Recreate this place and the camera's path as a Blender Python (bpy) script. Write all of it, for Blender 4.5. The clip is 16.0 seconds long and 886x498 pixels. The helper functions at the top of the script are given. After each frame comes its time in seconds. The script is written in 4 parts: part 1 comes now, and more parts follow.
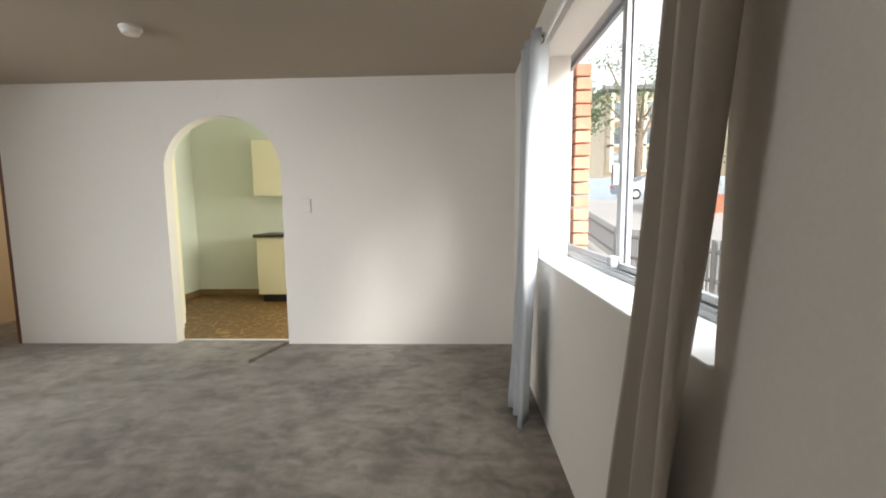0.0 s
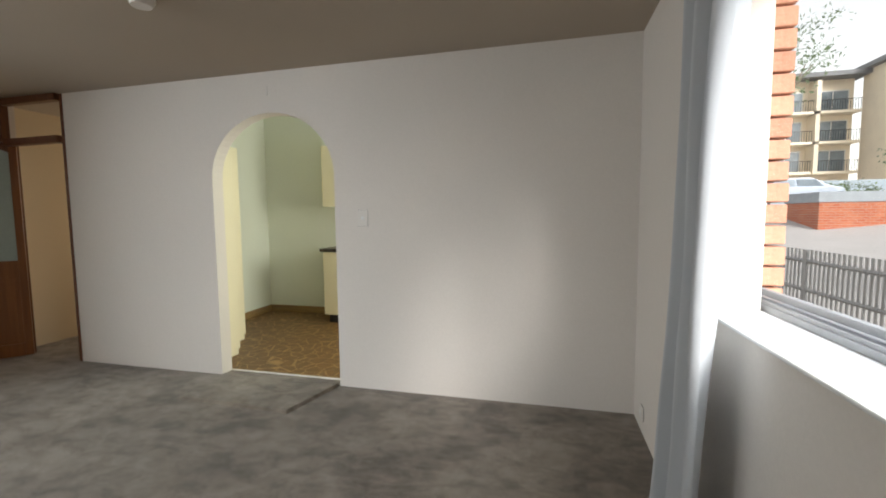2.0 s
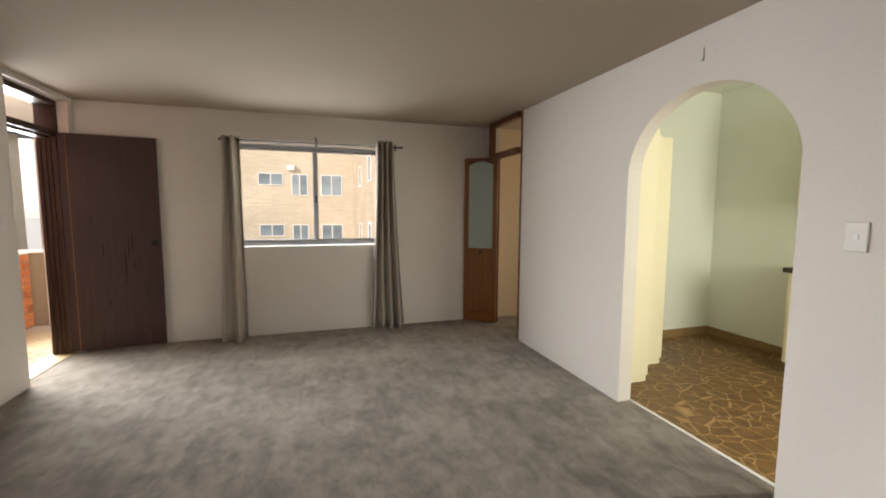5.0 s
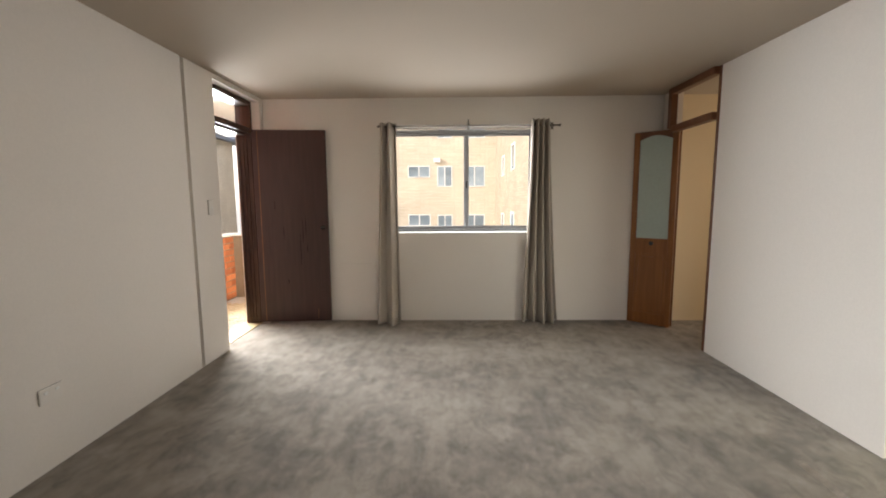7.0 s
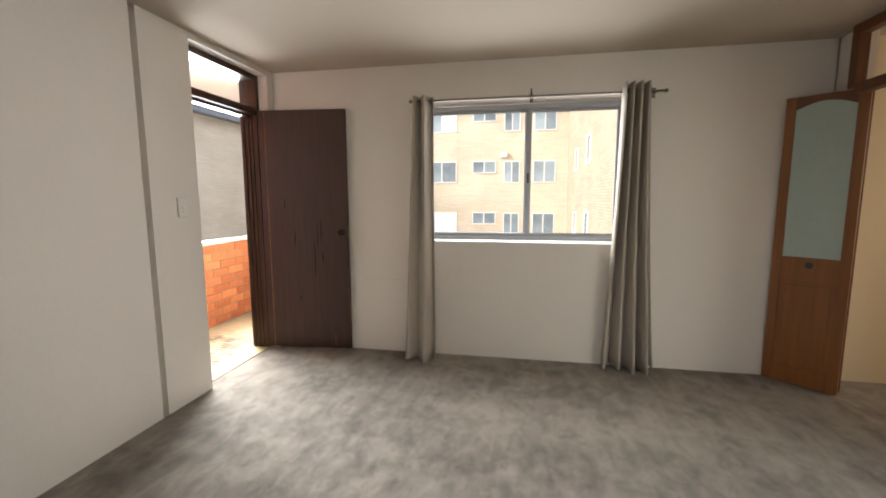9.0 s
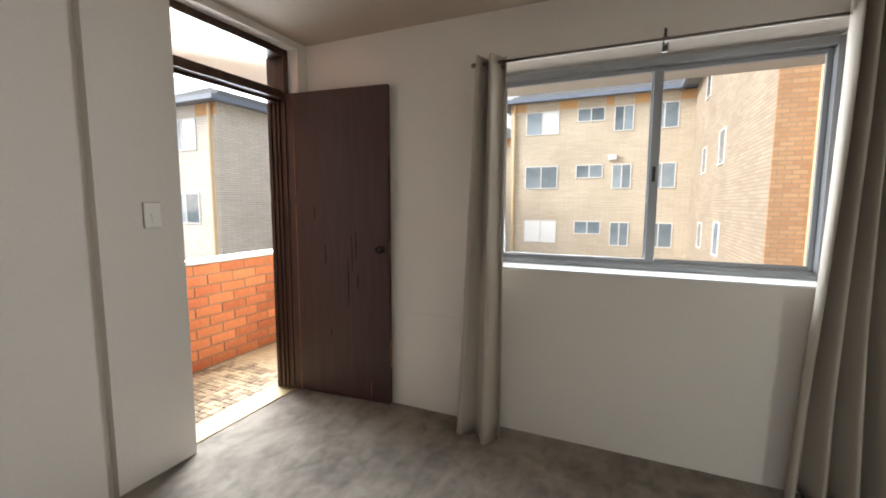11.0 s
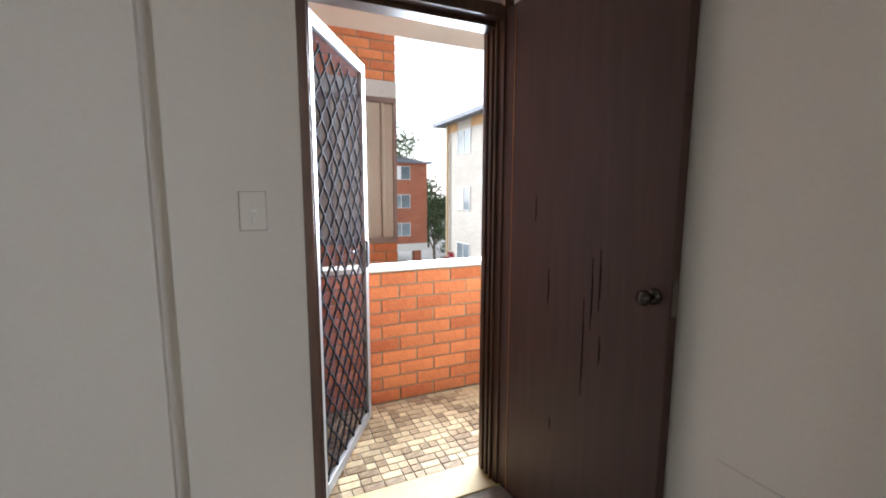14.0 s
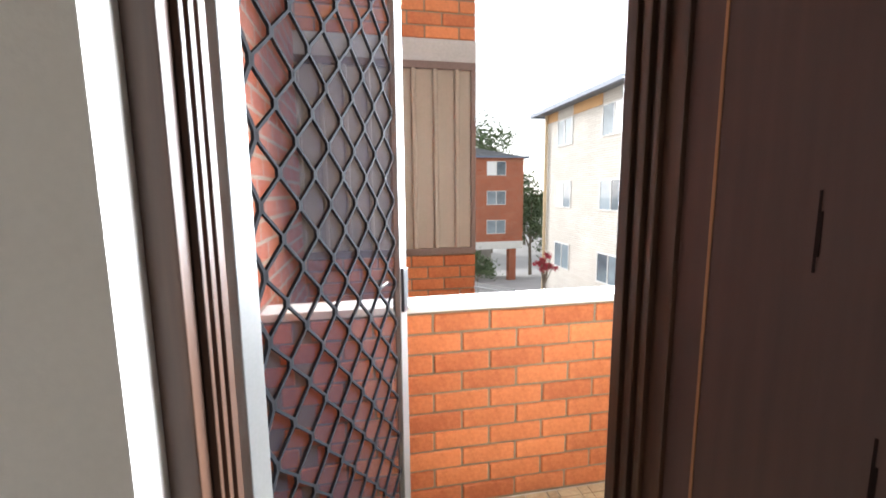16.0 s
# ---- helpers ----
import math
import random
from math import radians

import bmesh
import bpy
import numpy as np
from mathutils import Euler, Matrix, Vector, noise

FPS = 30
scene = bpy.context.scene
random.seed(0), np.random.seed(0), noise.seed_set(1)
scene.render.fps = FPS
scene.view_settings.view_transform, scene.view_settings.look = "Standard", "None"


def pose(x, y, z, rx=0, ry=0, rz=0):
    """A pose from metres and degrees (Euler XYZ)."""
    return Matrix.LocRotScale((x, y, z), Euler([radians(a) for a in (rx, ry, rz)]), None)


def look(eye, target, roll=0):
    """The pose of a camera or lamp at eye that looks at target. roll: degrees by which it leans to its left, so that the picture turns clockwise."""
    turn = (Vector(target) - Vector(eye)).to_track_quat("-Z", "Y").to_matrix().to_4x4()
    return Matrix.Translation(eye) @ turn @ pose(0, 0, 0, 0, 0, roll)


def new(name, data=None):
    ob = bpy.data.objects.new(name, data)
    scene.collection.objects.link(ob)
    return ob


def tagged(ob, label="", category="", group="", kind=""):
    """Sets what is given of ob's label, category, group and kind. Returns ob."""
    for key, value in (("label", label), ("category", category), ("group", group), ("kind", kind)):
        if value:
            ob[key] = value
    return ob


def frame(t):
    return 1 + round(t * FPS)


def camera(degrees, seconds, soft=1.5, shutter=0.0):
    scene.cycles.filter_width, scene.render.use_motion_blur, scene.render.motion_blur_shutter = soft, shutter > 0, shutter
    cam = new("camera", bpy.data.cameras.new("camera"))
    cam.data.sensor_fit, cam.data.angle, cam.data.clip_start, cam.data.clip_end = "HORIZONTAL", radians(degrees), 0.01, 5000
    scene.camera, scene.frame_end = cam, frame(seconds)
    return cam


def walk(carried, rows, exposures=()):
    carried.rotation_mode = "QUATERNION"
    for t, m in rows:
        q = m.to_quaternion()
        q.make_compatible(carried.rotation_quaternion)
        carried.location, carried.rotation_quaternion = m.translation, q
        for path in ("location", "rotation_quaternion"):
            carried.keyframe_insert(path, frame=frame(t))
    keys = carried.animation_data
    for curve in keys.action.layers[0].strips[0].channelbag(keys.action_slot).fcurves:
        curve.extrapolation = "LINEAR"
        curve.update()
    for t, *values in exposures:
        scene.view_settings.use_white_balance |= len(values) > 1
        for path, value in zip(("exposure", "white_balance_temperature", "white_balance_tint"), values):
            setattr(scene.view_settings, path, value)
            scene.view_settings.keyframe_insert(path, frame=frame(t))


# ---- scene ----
cam = camera(93.4, 16.0, soft=1.9)
PATH = [
    (0, (0.236, 0.463, 1.253), (0.162, 2.451, 1.048), -0.6),
    (0.5, (0.258, 0.664, 1.257), (0.141, 2.652, 1.071), -0.5),
    (1, (0.231, 0.922, 1.256), (0.034, 2.905, 1.091), -0.6),
    (1.5, (0.189, 1.119, 1.272), (-0.114, 3.089, 1.112), -0.6),
    (2, (0.176, 1.362, 1.28), (-0.306, 3.297, 1.122), -0.6),
    (2.5, (0.172, 1.581, 1.277), (-0.581, 3.427, 1.119), -0.8),
    (3, (0.059, 1.742, 1.307), (-0.991, 3.436, 1.144), -0.7),
    (3.5, (-0.006, 1.844, 1.34), (-1.357, 3.309, 1.176), -0.6),
    (4, (-0.047, 1.935, 1.36), (-1.647, 3.125, 1.196), -0.2),
    (4.5, (-0.05, 2.058, 1.334), (-1.838, 2.94, 1.176), 0.1),
    (5, (-0.035, 2.084, 1.37), (-1.932, 2.69, 1.182), 0.3),
    (7.3, (-0.533, 1.99, 1.301), (-2.515, 1.875, 1.066), -0.4),
    (7.5, (-0.65, 2.045, 1.308), (-2.626, 1.883, 1.068), -0.4),
    (8, (-0.946, 2.112, 1.316), (-2.917, 1.886, 1.073), -0.3),
    (8.5, (-1.222, 2.113, 1.319), (-3.186, 1.825, 1.074), -0.2),
    (11, (-2.554, 2.056, 1.316), (-4.371, 1.247, 1.104), 0.2),
    (11.5, (-2.805, 2.056, 1.315), (-4.538, 1.081, 1.107), 0.3),
    (12, (-3.017, 1.971, 1.303), (-4.633, 0.813, 1.082), 0.3),
    (12.5, (-3.217, 1.862, 1.31), (-4.674, 0.513, 1.073), 0.3),
    (13, (-3.425, 1.738, 1.293), (-4.706, 0.22, 1.057), 0.1),
    (13.5, (-3.627, 1.626, 1.313), (-4.687, -0.05, 1.058), 0.0),
    (14, (-3.796, 1.432, 1.311), (-4.604, -0.379, 1.055), 0.1),
    (14.5, (-3.899, 1.219, 1.312), (-4.603, -0.636, 1.063), -0.1),
    (15, (-4.08, 0.999, 1.325), (-4.628, -0.908, 1.071), 0.0),
    (15.5, (-4.17, 0.785, 1.31), (-4.605, -1.15, 1.044), -0.4),
    (16, (-4.218, 0.542, 1.314), (-4.593, -1.404, 1.042), -0.5),
]
EXPOSURES = [(0, 1.15, 6650, 11), (1.5, 0.72, 6500, 10), (3, 0.92, 7000, 14), (5, 1.08, 6950, 14), (8.5, 1.45, 6700, 13), (11, 1.1, 6350, 11), (12.5, 0.62, 5950, 10), (13.5, 0.8, 5950, 11), (15, 1.1, 6150, 12), (16, 1.02, 6250, 12)]
walk(cam, [(t, look(eye, target, roll)) for t, eye, target, roll in PATH], EXPOSURES)

# ---- light ----
world = bpy.data.worlds.new("sky")
scene.world = world
world.use_nodes = True
wn = world.node_tree
sky = wn.nodes.new("ShaderNodeTexSky")
sky.sky_type, sky.sun_disc = "NISHITA", False
sky.sun_elevation, sky.sun_rotation = radians(26), radians(153)
sky.dust_density, sky.air_density, sky.ozone_density = 0.6, 1.6, 1.0
pale = wn.nodes.new("ShaderNodeHueSaturation")
pale.inputs["Saturation"].default_value = 0.22
wn.links.new(sky.outputs[0], pale.inputs["Color"])
wn.links.new(pale.outputs[0], wn.nodes["Background"].inputs["Color"])
wn.nodes["Background"].inputs["Strength"].default_value = 0.15

sun = new("sun", bpy.data.lights.new("sun", "SUN"))
sun.data.energy, sun.data.angle, sun.data.color = 2.1, radians(19), (1.0, 0.985, 0.965)
sun.matrix_world = look((0, 0, 0), (-0.41, 0.80, -0.44))


def area_lamp(name, at, to, w, h, power, color, spread=140):
    """An area lamp, for daylight through an opening and for added fills."""
    lamp = new(name, bpy.data.lights.new(name, "AREA"))
    lamp.data.shape, lamp.data.size, lamp.data.size_y = "RECTANGLE", w, h
    lamp.data.energy, lamp.data.color, lamp.data.spread = power, color, radians(spread)
    lamp.matrix_world = look(at, to)
    return lamp


COOL = (0.88, 0.95, 1.0)
area_lamp("daylight_east", (1.25, 2.15, 1.62), (0.62, 2.68, 0.72), 1.7, 1.25, 12, COOL, 112)
area_lamp("daylight_west", (-4.985, 2.1, 1.53), (-4.0, 2.06, 1.36), 1.5, 1.05, 12, COOL, 140)
area_lamp("daylight_walkway", (-5.45, -1.14, 1.68), (-4.05, 0.6, 0.85), 1.5, 1.4, 105, COOL, 120)
# added fill lamps for kitchen and hall; no opening is built for them
area_lamp("daylight_kitchen", (0.6, 5.3, 1.6), (-1.8, 5.4, 1.2), 1.1, 1.0, 30, (0.97, 1.0, 0.92), 180)
area_lamp("daylight_hall", (-4.3, 6.5, 1.5), (-4.4, 4.6, 1.2), 0.8, 1.2, 6, (1.0, 0.93, 0.8), 180)

# ---- materials ----
MATS = {}


def mat(name, color, rough=0.6, var=0.12, scale=3.0, fine=60.0, bump=0.15, metal=0.0, per_object=0.0, spec=0.5, tint=None):
    """A surface with two scales of variation and fine relief, in metres."""
    if name in MATS:
        return MATS[name]
    m = bpy.data.materials.new(name)
    m.use_nodes = True
    n, l = m.node_tree.nodes, m.node_tree.links
    b = n["Principled BSDF"]
    co = n.new("ShaderNodeTexCoord")
    big = n.new("ShaderNodeTexNoise")
    big.inputs["Scale"].default_value, big.inputs["Detail"].default_value = scale, 4
    small = n.new("ShaderNodeTexNoise")
    small.inputs["Scale"].default_value, small.inputs["Detail"].default_value = fine, 3
    l.new(co.outputs["Object"], big.inputs["Vector"])
    l.new(co.outputs["Object"], small.inputs["Vector"])
    add = n.new("ShaderNodeMath")
    add.operation = "ADD"
    l.new(big.outputs["Fac"], add.inputs[0])
    l.new(small.outputs["Fac"], add.inputs[1])
    last = add
    if per_object:
        info = n.new("ShaderNodeObjectInfo")
        mul = n.new("ShaderNodeMath")
        mul.operation = "MULTIPLY_ADD"
        mul.inputs[1].default_value = per_object
        l.new(info.outputs["Random"], mul.inputs[0])
        l.new(add.outputs[0], mul.inputs[2])
        last = mul
    ramp = n.new("ShaderNodeValToRGB")
    half = n.new("ShaderNodeMath")
    half.operation = "MULTIPLY"
    half.inputs[1].default_value = 1.0 / (2.0 + per_object)
    l.new(last.outputs[0], half.inputs[0])
    l.new(half.outputs[0], ramp.inputs[0])
    low = tuple(max(0.0, c * (1 - var)) for c in color)
    high = tuple(min(1.0, c * (1 + var)) for c in (tint or color))
    ramp.color_ramp.elements[0].position, ramp.color_ramp.elements[0].color = 0.3, (*low, 1)
    ramp.color_ramp.elements[1].position, ramp.color_ramp.elements[1].color = 0.7, (*high, 1)
    l.new(ramp.outputs[0], b.inputs["Base Color"])
    b.inputs["Roughness"].default_value, b.inputs["Metallic"].default_value = rough, metal
    b.inputs["Specular IOR Level"].default_value = spec
    if bump:
        bp = n.new("ShaderNodeBump")
        bp.inputs["Strength"].default_value, bp.inputs["Distance"].default_value = bump, 0.004
        l.new(small.outputs["Fac"], bp.inputs["Height"])
        l.new(bp.outputs[0], b.inputs["Normal"])
    MATS[name] = m
    return m


def glass(name, clear=0.9985, tint=(1, 1, 1), rough=0.12):
    if name in MATS:
        return MATS[name]
    m = bpy.data.materials.new(name)
    m.use_nodes = True
    n, l = m.node_tree.nodes, m.node_tree.links
    n.remove(n["Principled BSDF"])
    tr = n.new("ShaderNodeBsdfTransparent")
    tr.inputs[0].default_value = (*tint, 1)
    gl = n.new("ShaderNodeBsdfGlossy")
    gl.inputs["Roughness"].default_value = rough
    mx = n.new("ShaderNodeMixShader")
    mx.inputs[0].default_value = 0.004
    l.new(tr.outputs[0], mx.inputs[1])
    l.new(gl.outputs[0], mx.inputs[2])
    # pale translucent haze, added to wash out the view through the panes
    haze = n.new("ShaderNodeBsdfTranslucent")
    haze.inputs[0].default_value = (0.9, 0.92, 0.95, 1)
    film = n.new("ShaderNodeMixShader")
    film.inputs[0].default_value = 1.0 - clear
    l.new(mx.outputs[0], film.inputs[1])
    l.new(haze.outputs[0], film.inputs[2])
    l.new(film.outputs[0], n["Material Output"].inputs[0])
    MATS[name] = m
    return m


def sheer(name, color, cover):
    """A fine net that lets part of the view through."""
    m = bpy.data.materials.new(name)
    m.use_nodes = True
    n, l = m.node_tree.nodes, m.node_tree.links
    b = n["Principled BSDF"]
    b.inputs["Base Color"].default_value = (*color, 1)
    b.inputs["Roughness"].default_value = 0.6
    b.inputs["Specular IOR Level"].default_value = 0.0
    b.inputs["Alpha"].default_value = cover
    MATS[name] = m
    return m


def brickwork(name, brick_a, brick_b, mortar, w=0.24, h=0.086, bump=0.4):
    """Coursed brick for walls that stay far off."""
    if name in MATS:
        return MATS[name]
    m = bpy.data.materials.new(name)
    m.use_nodes = True
    n, l = m.node_tree.nodes, m.node_tree.links
    b = n["Principled BSDF"]
    co = n.new("ShaderNodeTexCoord")
    sep = n.new("ShaderNodeSeparateXYZ")
    l.new(co.outputs["Object"], sep.inputs[0])
    run = n.new("ShaderNodeMath")
    run.operation = "ADD"
    l.new(sep.outputs[0], run.inputs[0])
    l.new(sep.outputs[1], run.inputs[1])
    cmb = n.new("ShaderNodeCombineXYZ")
    l.new(run.outputs[0], cmb.inputs[0])
    l.new(sep.outputs[2], cmb.inputs[1])
    bt = n.new("ShaderNodeTexBrick")
    bt.inputs["Scale"].default_value = 1.0
    bt.inputs["Brick Width"].default_value, bt.inputs["Row Height"].default_value = w, h
    bt.inputs["Mortar Size"].default_value = 0.009
    bt.inputs["Color1"].default_value, bt.inputs["Color2"].default_value = (*brick_a, 1), (*brick_b, 1)
    bt.inputs["Mortar"].default_value = (*mortar, 1)
    l.new(cmb.outputs[0], bt.inputs["Vector"])
    big = n.new("ShaderNodeTexNoise")
    big.inputs["Scale"].default_value, big.inputs["Detail"].default_value = 0.7, 5
    l.new(co.outputs["Object"], big.inputs["Vector"])
    hue = n.new("ShaderNodeMixRGB")
    hue.blend_type = "MULTIPLY"
    hue.inputs[0].default_value = 0.35
    l.new(bt.outputs["Color"], hue.inputs[1])
    l.new(big.outputs["Fac"], hue.inputs[2])
    l.new(hue.outputs[0], b.inputs["Base Color"])
    b.inputs["Roughness"].default_value = 0.85
    bp = n.new("ShaderNodeBump")
    bp.inputs["Strength"].default_value, bp.inputs["Distance"].default_value = bump, 0.006
    bp.invert = True
    l.new(bt.outputs["Fac"], bp.inputs["Height"])
    l.new(bp.outputs[0], b.inputs["Normal"])
    MATS[name] = m
    return m


def carpet_material():
    m = bpy.data.materials.new("carpet")
    m.use_nodes = True
    n, l = m.node_tree.nodes, m.node_tree.links
    b = n["Principled BSDF"]
    co = n.new("ShaderNodeTexCoord")

    def noise_at(s, d, stretch=None, twist=0.0):
        t = n.new("ShaderNodeTexNoise")
        t.inputs["Scale"].default_value, t.inputs["Detail"].default_value = s, d
        t.inputs["Roughness"].default_value = 0.66
        t.inputs["Distortion"].default_value = twist
        if stretch:
            mp = n.new("ShaderNodeMapping")
            mp.inputs["Scale"].default_value, mp.inputs["Rotation"].default_value = stretch, (0, 0, 0.12)
            l.new(co.outputs["Object"], mp.inputs[0])
            l.new(mp.outputs[0], t.inputs["Vector"])
        else:
            l.new(co.outputs["Object"], t.inputs["Vector"])
        return t

    pile, patch, brush, lines = noise_at(240, 2), noise_at(2.2, 14, twist=0.3), noise_at(9.0, 13, (0.8, 1.15, 1), 0.4), noise_at(9.0, 5, (0.10, 1.6, 1), 0.3)
    r1 = n.new("ShaderNodeValToRGB")
    r1.color_ramp.elements[0].position, r1.color_ramp.elements[0].color = 0.40, (0.122, 0.098, 0.075, 1)
    r1.color_ramp.elements[1].position, r1.color_ramp.elements[1].color = 0.60, (0.292, 0.247, 0.198, 1)
    mx = n.new("ShaderNodeMath")
    mx.operation = "MULTIPLY_ADD"
    mx.inputs[1].default_value = 0.55
    hf = n.new("ShaderNodeMath")
    hf.operation = "MULTIPLY"
    hf.inputs[1].default_value = 0.45
    l.new(brush.outputs["Fac"], hf.inputs[0])
    l.new(patch.outputs["Fac"], mx.inputs[0])
    l.new(hf.outputs[0], mx.inputs[2])
    streak = n.new("ShaderNodeMath")
    streak.operation = "MULTIPLY_ADD"
    streak.inputs[1].default_value = 0.11
    shift = n.new("ShaderNodeMath")
    shift.operation = "SUBTRACT"
    shift.inputs[1].default_value = 0.5
    l.new(lines.outputs["Fac"], shift.inputs[0])
    l.new(shift.outputs[0], streak.inputs[0])
    l.new(mx.outputs[0], streak.inputs[2])
    l.new(streak.outputs[0], r1.inputs[0])
    mm = n.new("ShaderNodeMixRGB")
    mm.blend_type = "OVERLAY"
    mm.inputs[0].default_value = 0.55
    l.new(r1.outputs[0], mm.inputs[1])
    l.new(pile.outputs["Fac"], mm.inputs[2])
    l.new(mm.outputs[0], b.inputs["Base Color"])
    b.inputs["Roughness"].default_value = 0.95
    b.inputs["Specular IOR Level"].default_value = 0.15
    b.inputs["Sheen Weight"].default_value = 0.25
    bp = n.new("ShaderNodeBump")
    bp.inputs["Strength"].default_value, bp.inputs["Distance"].default_value = 0.6, 0.006
    l.new(pile.outputs["Fac"], bp.inputs["Height"])
    l.new(bp.outputs[0], b.inputs["Normal"])
    MATS["carpet"] = m
    return m


def vinyl_material():
    """Brown sheet vinyl printed with a fan of pale lines in squares."""
    m = bpy.data.materials.new("vinyl")
    m.use_nodes = True
    n, l = m.node_tree.nodes, m.node_tree.links
    b = n["Principled BSDF"]
    co = n.new("ShaderNodeTexCoord")
    v = n.new("ShaderNodeTexVoronoi")
    v.feature = "DISTANCE_TO_EDGE"
    v.inputs["Scale"].default_value = 8.5
    v.inputs["Randomness"].default_value = 0.8
    l.new(co.outputs["Object"], v.inputs["Vector"])
    line = n.new("ShaderNodeValToRGB")
    line.color_ramp.elements[0].position, line.color_ramp.elements[0].color = 0.012, (0.36, 0.22, 0.09, 1)
    line.color_ramp.elements[1].position, line.color_ramp.elements[1].color = 0.04, (0.155, 0.078, 0.024, 1)
    l.new(v.outputs["Distance"], line.inputs[0])
    ns = n.new("ShaderNodeTexNoise")
    ns.inputs["Scale"].default_value, ns.inputs["Detail"].default_value = 14, 5
    l.new(co.outputs["Object"], ns.inputs["Vector"])
    mm = n.new("ShaderNodeMixRGB")
    mm.blend_type = "OVERLAY"
    mm.inputs[0].default_value = 0.6
    l.new(line.outputs[0], mm.inputs[1])
    l.new(ns.outputs["Fac"], mm.inputs[2])
    l.new(mm.outputs[0], b.inputs["Base Color"])
    b.inputs["Roughness"].default_value = 0.42
    MATS["vinyl"] = m
    return m


def wood_material(name, dark, light, rough, ring=9.0, grain=(1.0, 1.0, 0.06), spec=0.5):
    m = bpy.data.materials.new(name)
    m.use_nodes = True
    n, l = m.node_tree.nodes, m.node_tree.links
    b = n["Principled BSDF"]
    co = n.new("ShaderNodeTexCoord")
    mp = n.new("ShaderNodeMapping")
    mp.inputs["Scale"].default_value = grain
    l.new(co.outputs["Object"], mp.inputs[0])
    a = n.new("ShaderNodeTexNoise")
    a.inputs["Scale"].default_value, a.inputs["Detail"].default_value = ring * 4, 6
    l.new(mp.outputs[0], a.inputs["Vector"])
    r = n.new("ShaderNodeValToRGB")
    r.color_ramp.elements[0].position, r.color_ramp.elements[0].color = 0.35, (*dark, 1)
    r.color_ramp.elements[1].position, r.color_ramp.elements[1].color = 0.68, (*light, 1)
    l.new(a.outputs["Fac"], r.inputs[0])
    l.new(r.outputs[0], b.inputs["Base Color"])
    b.inputs["Specular IOR Level"].default_value = spec
    b.inputs["Roughness"].default_value = rough
    bp = n.new("ShaderNodeBump")
    bp.inputs["Strength"].default_value, bp.inputs["Distance"].default_value = 0.12, 0.002
    l.new(a.outputs["Fac"], bp.inputs["Height"])
    l.new(bp.outputs[0], b.inputs["Normal"])
    MATS[name] = m
    return m


WALL = mat("wall_paint", (0.76, 0.712, 0.655), 0.75, 0.035, 1.2, 90, 0.12, spec=0.25)
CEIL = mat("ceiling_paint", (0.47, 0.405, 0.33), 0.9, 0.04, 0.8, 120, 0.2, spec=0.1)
KWALL = mat("kitchen_paint", (0.76, 0.79, 0.69), 0.6, 0.03, 1.5, 90, 0.08)
HALLW = mat("hall_paint", (0.72, 0.60, 0.42), 0.7, 0.04, 1.5, 90, 0.08)
CREAM = mat("cream_laminate", (0.82, 0.76, 0.55), 0.4, 0.03, 2, 60, 0.05)
WHITE = mat("white_gloss", (0.82, 0.82, 0.80), 0.35, 0.03, 3, 60, 0.04)
PLASTIC = mat("white_plastic", (0.76, 0.72, 0.665), 0.35, 0.02, 5, 80, 0.02)
CARPET = carpet_material()
VINYL = vinyl_material()
ALU = mat("aluminium", (0.34, 0.35, 0.365), 0.42, 0.06, 6, 150, 0.05, metal=0.3)
DARKALU = mat("grille_metal", (0.020, 0.020, 0.022), 0.85, 0.15, 20, 150, 0.05, spec=0.05)
STEEL = mat("steel", (0.20, 0.18, 0.155), 0.3, 0.1, 10, 150, 0.04, metal=1.0)
BLACK = mat("black_plastic", (0.025, 0.025, 0.028), 0.4, 0.1, 10, 80, 0.05)
DOORWOOD = wood_material("dark_stained_wood", (0.046, 0.0185, 0.0125), (0.062, 0.0255, 0.0185), 0.55, spec=0.5)
FRAMEWOOD = wood_material("dark_frame_wood", (0.036, 0.017, 0.010), (0.074, 0.036, 0.021), 0.4, spec=0.35)
BAREWOOD = wood_material("bare_wood", (0.20, 0.085, 0.03), (0.36, 0.17, 0.07), 0.6)
HONEY = wood_material("honey_pine", (0.20, 0.070, 0.016), (0.255, 0.094, 0.023), 0.35)
REDWOOD = wood_material("reddish_wood", (0.115, 0.041, 0.016), (0.155, 0.057, 0.022), 0.4)
SKIRT = wood_material("tan_skirting", (0.24, 0.15, 0.06), (0.34, 0.22, 0.09), 0.5, grain=(0.1, 1, 1))
BENCH = mat("bench_top", (0.035, 0.025, 0.02), 0.35, 0.2, 20, 120, 0.05)
CLOTH = mat("curtain_cloth", (0.50, 0.445, 0.38), 0.9, 0.06, 4, 400, 0.3, spec=0.1)
# the same cloth, its colour paled and cooled for light from behind
CLOTH_BACKLIT = mat("curtain_cloth_backlit", (0.58, 0.60, 0.62), 0.9, 0.04, 4, 400, 0.2, spec=0.1)
for cloth_mat, share in ((CLOTH, 0.07), (CLOTH_BACKLIT, 0.14)):
    cl = cloth_mat.node_tree
    veil = cl.nodes.new("ShaderNodeBsdfTranslucent")
    veil.inputs[0].default_value = (0.68, 0.68, 0.68, 1)
    blend = cl.nodes.new("ShaderNodeMixShader")
    blend.inputs[0].default_value = share
    cl.links.new(cl.nodes["Principled BSDF"].outputs[0], blend.inputs[1])
    cl.links.new(veil.outputs[0], blend.inputs[2])
    cl.links.new(blend.outputs[0], cl.nodes["Material Output"].inputs[0])
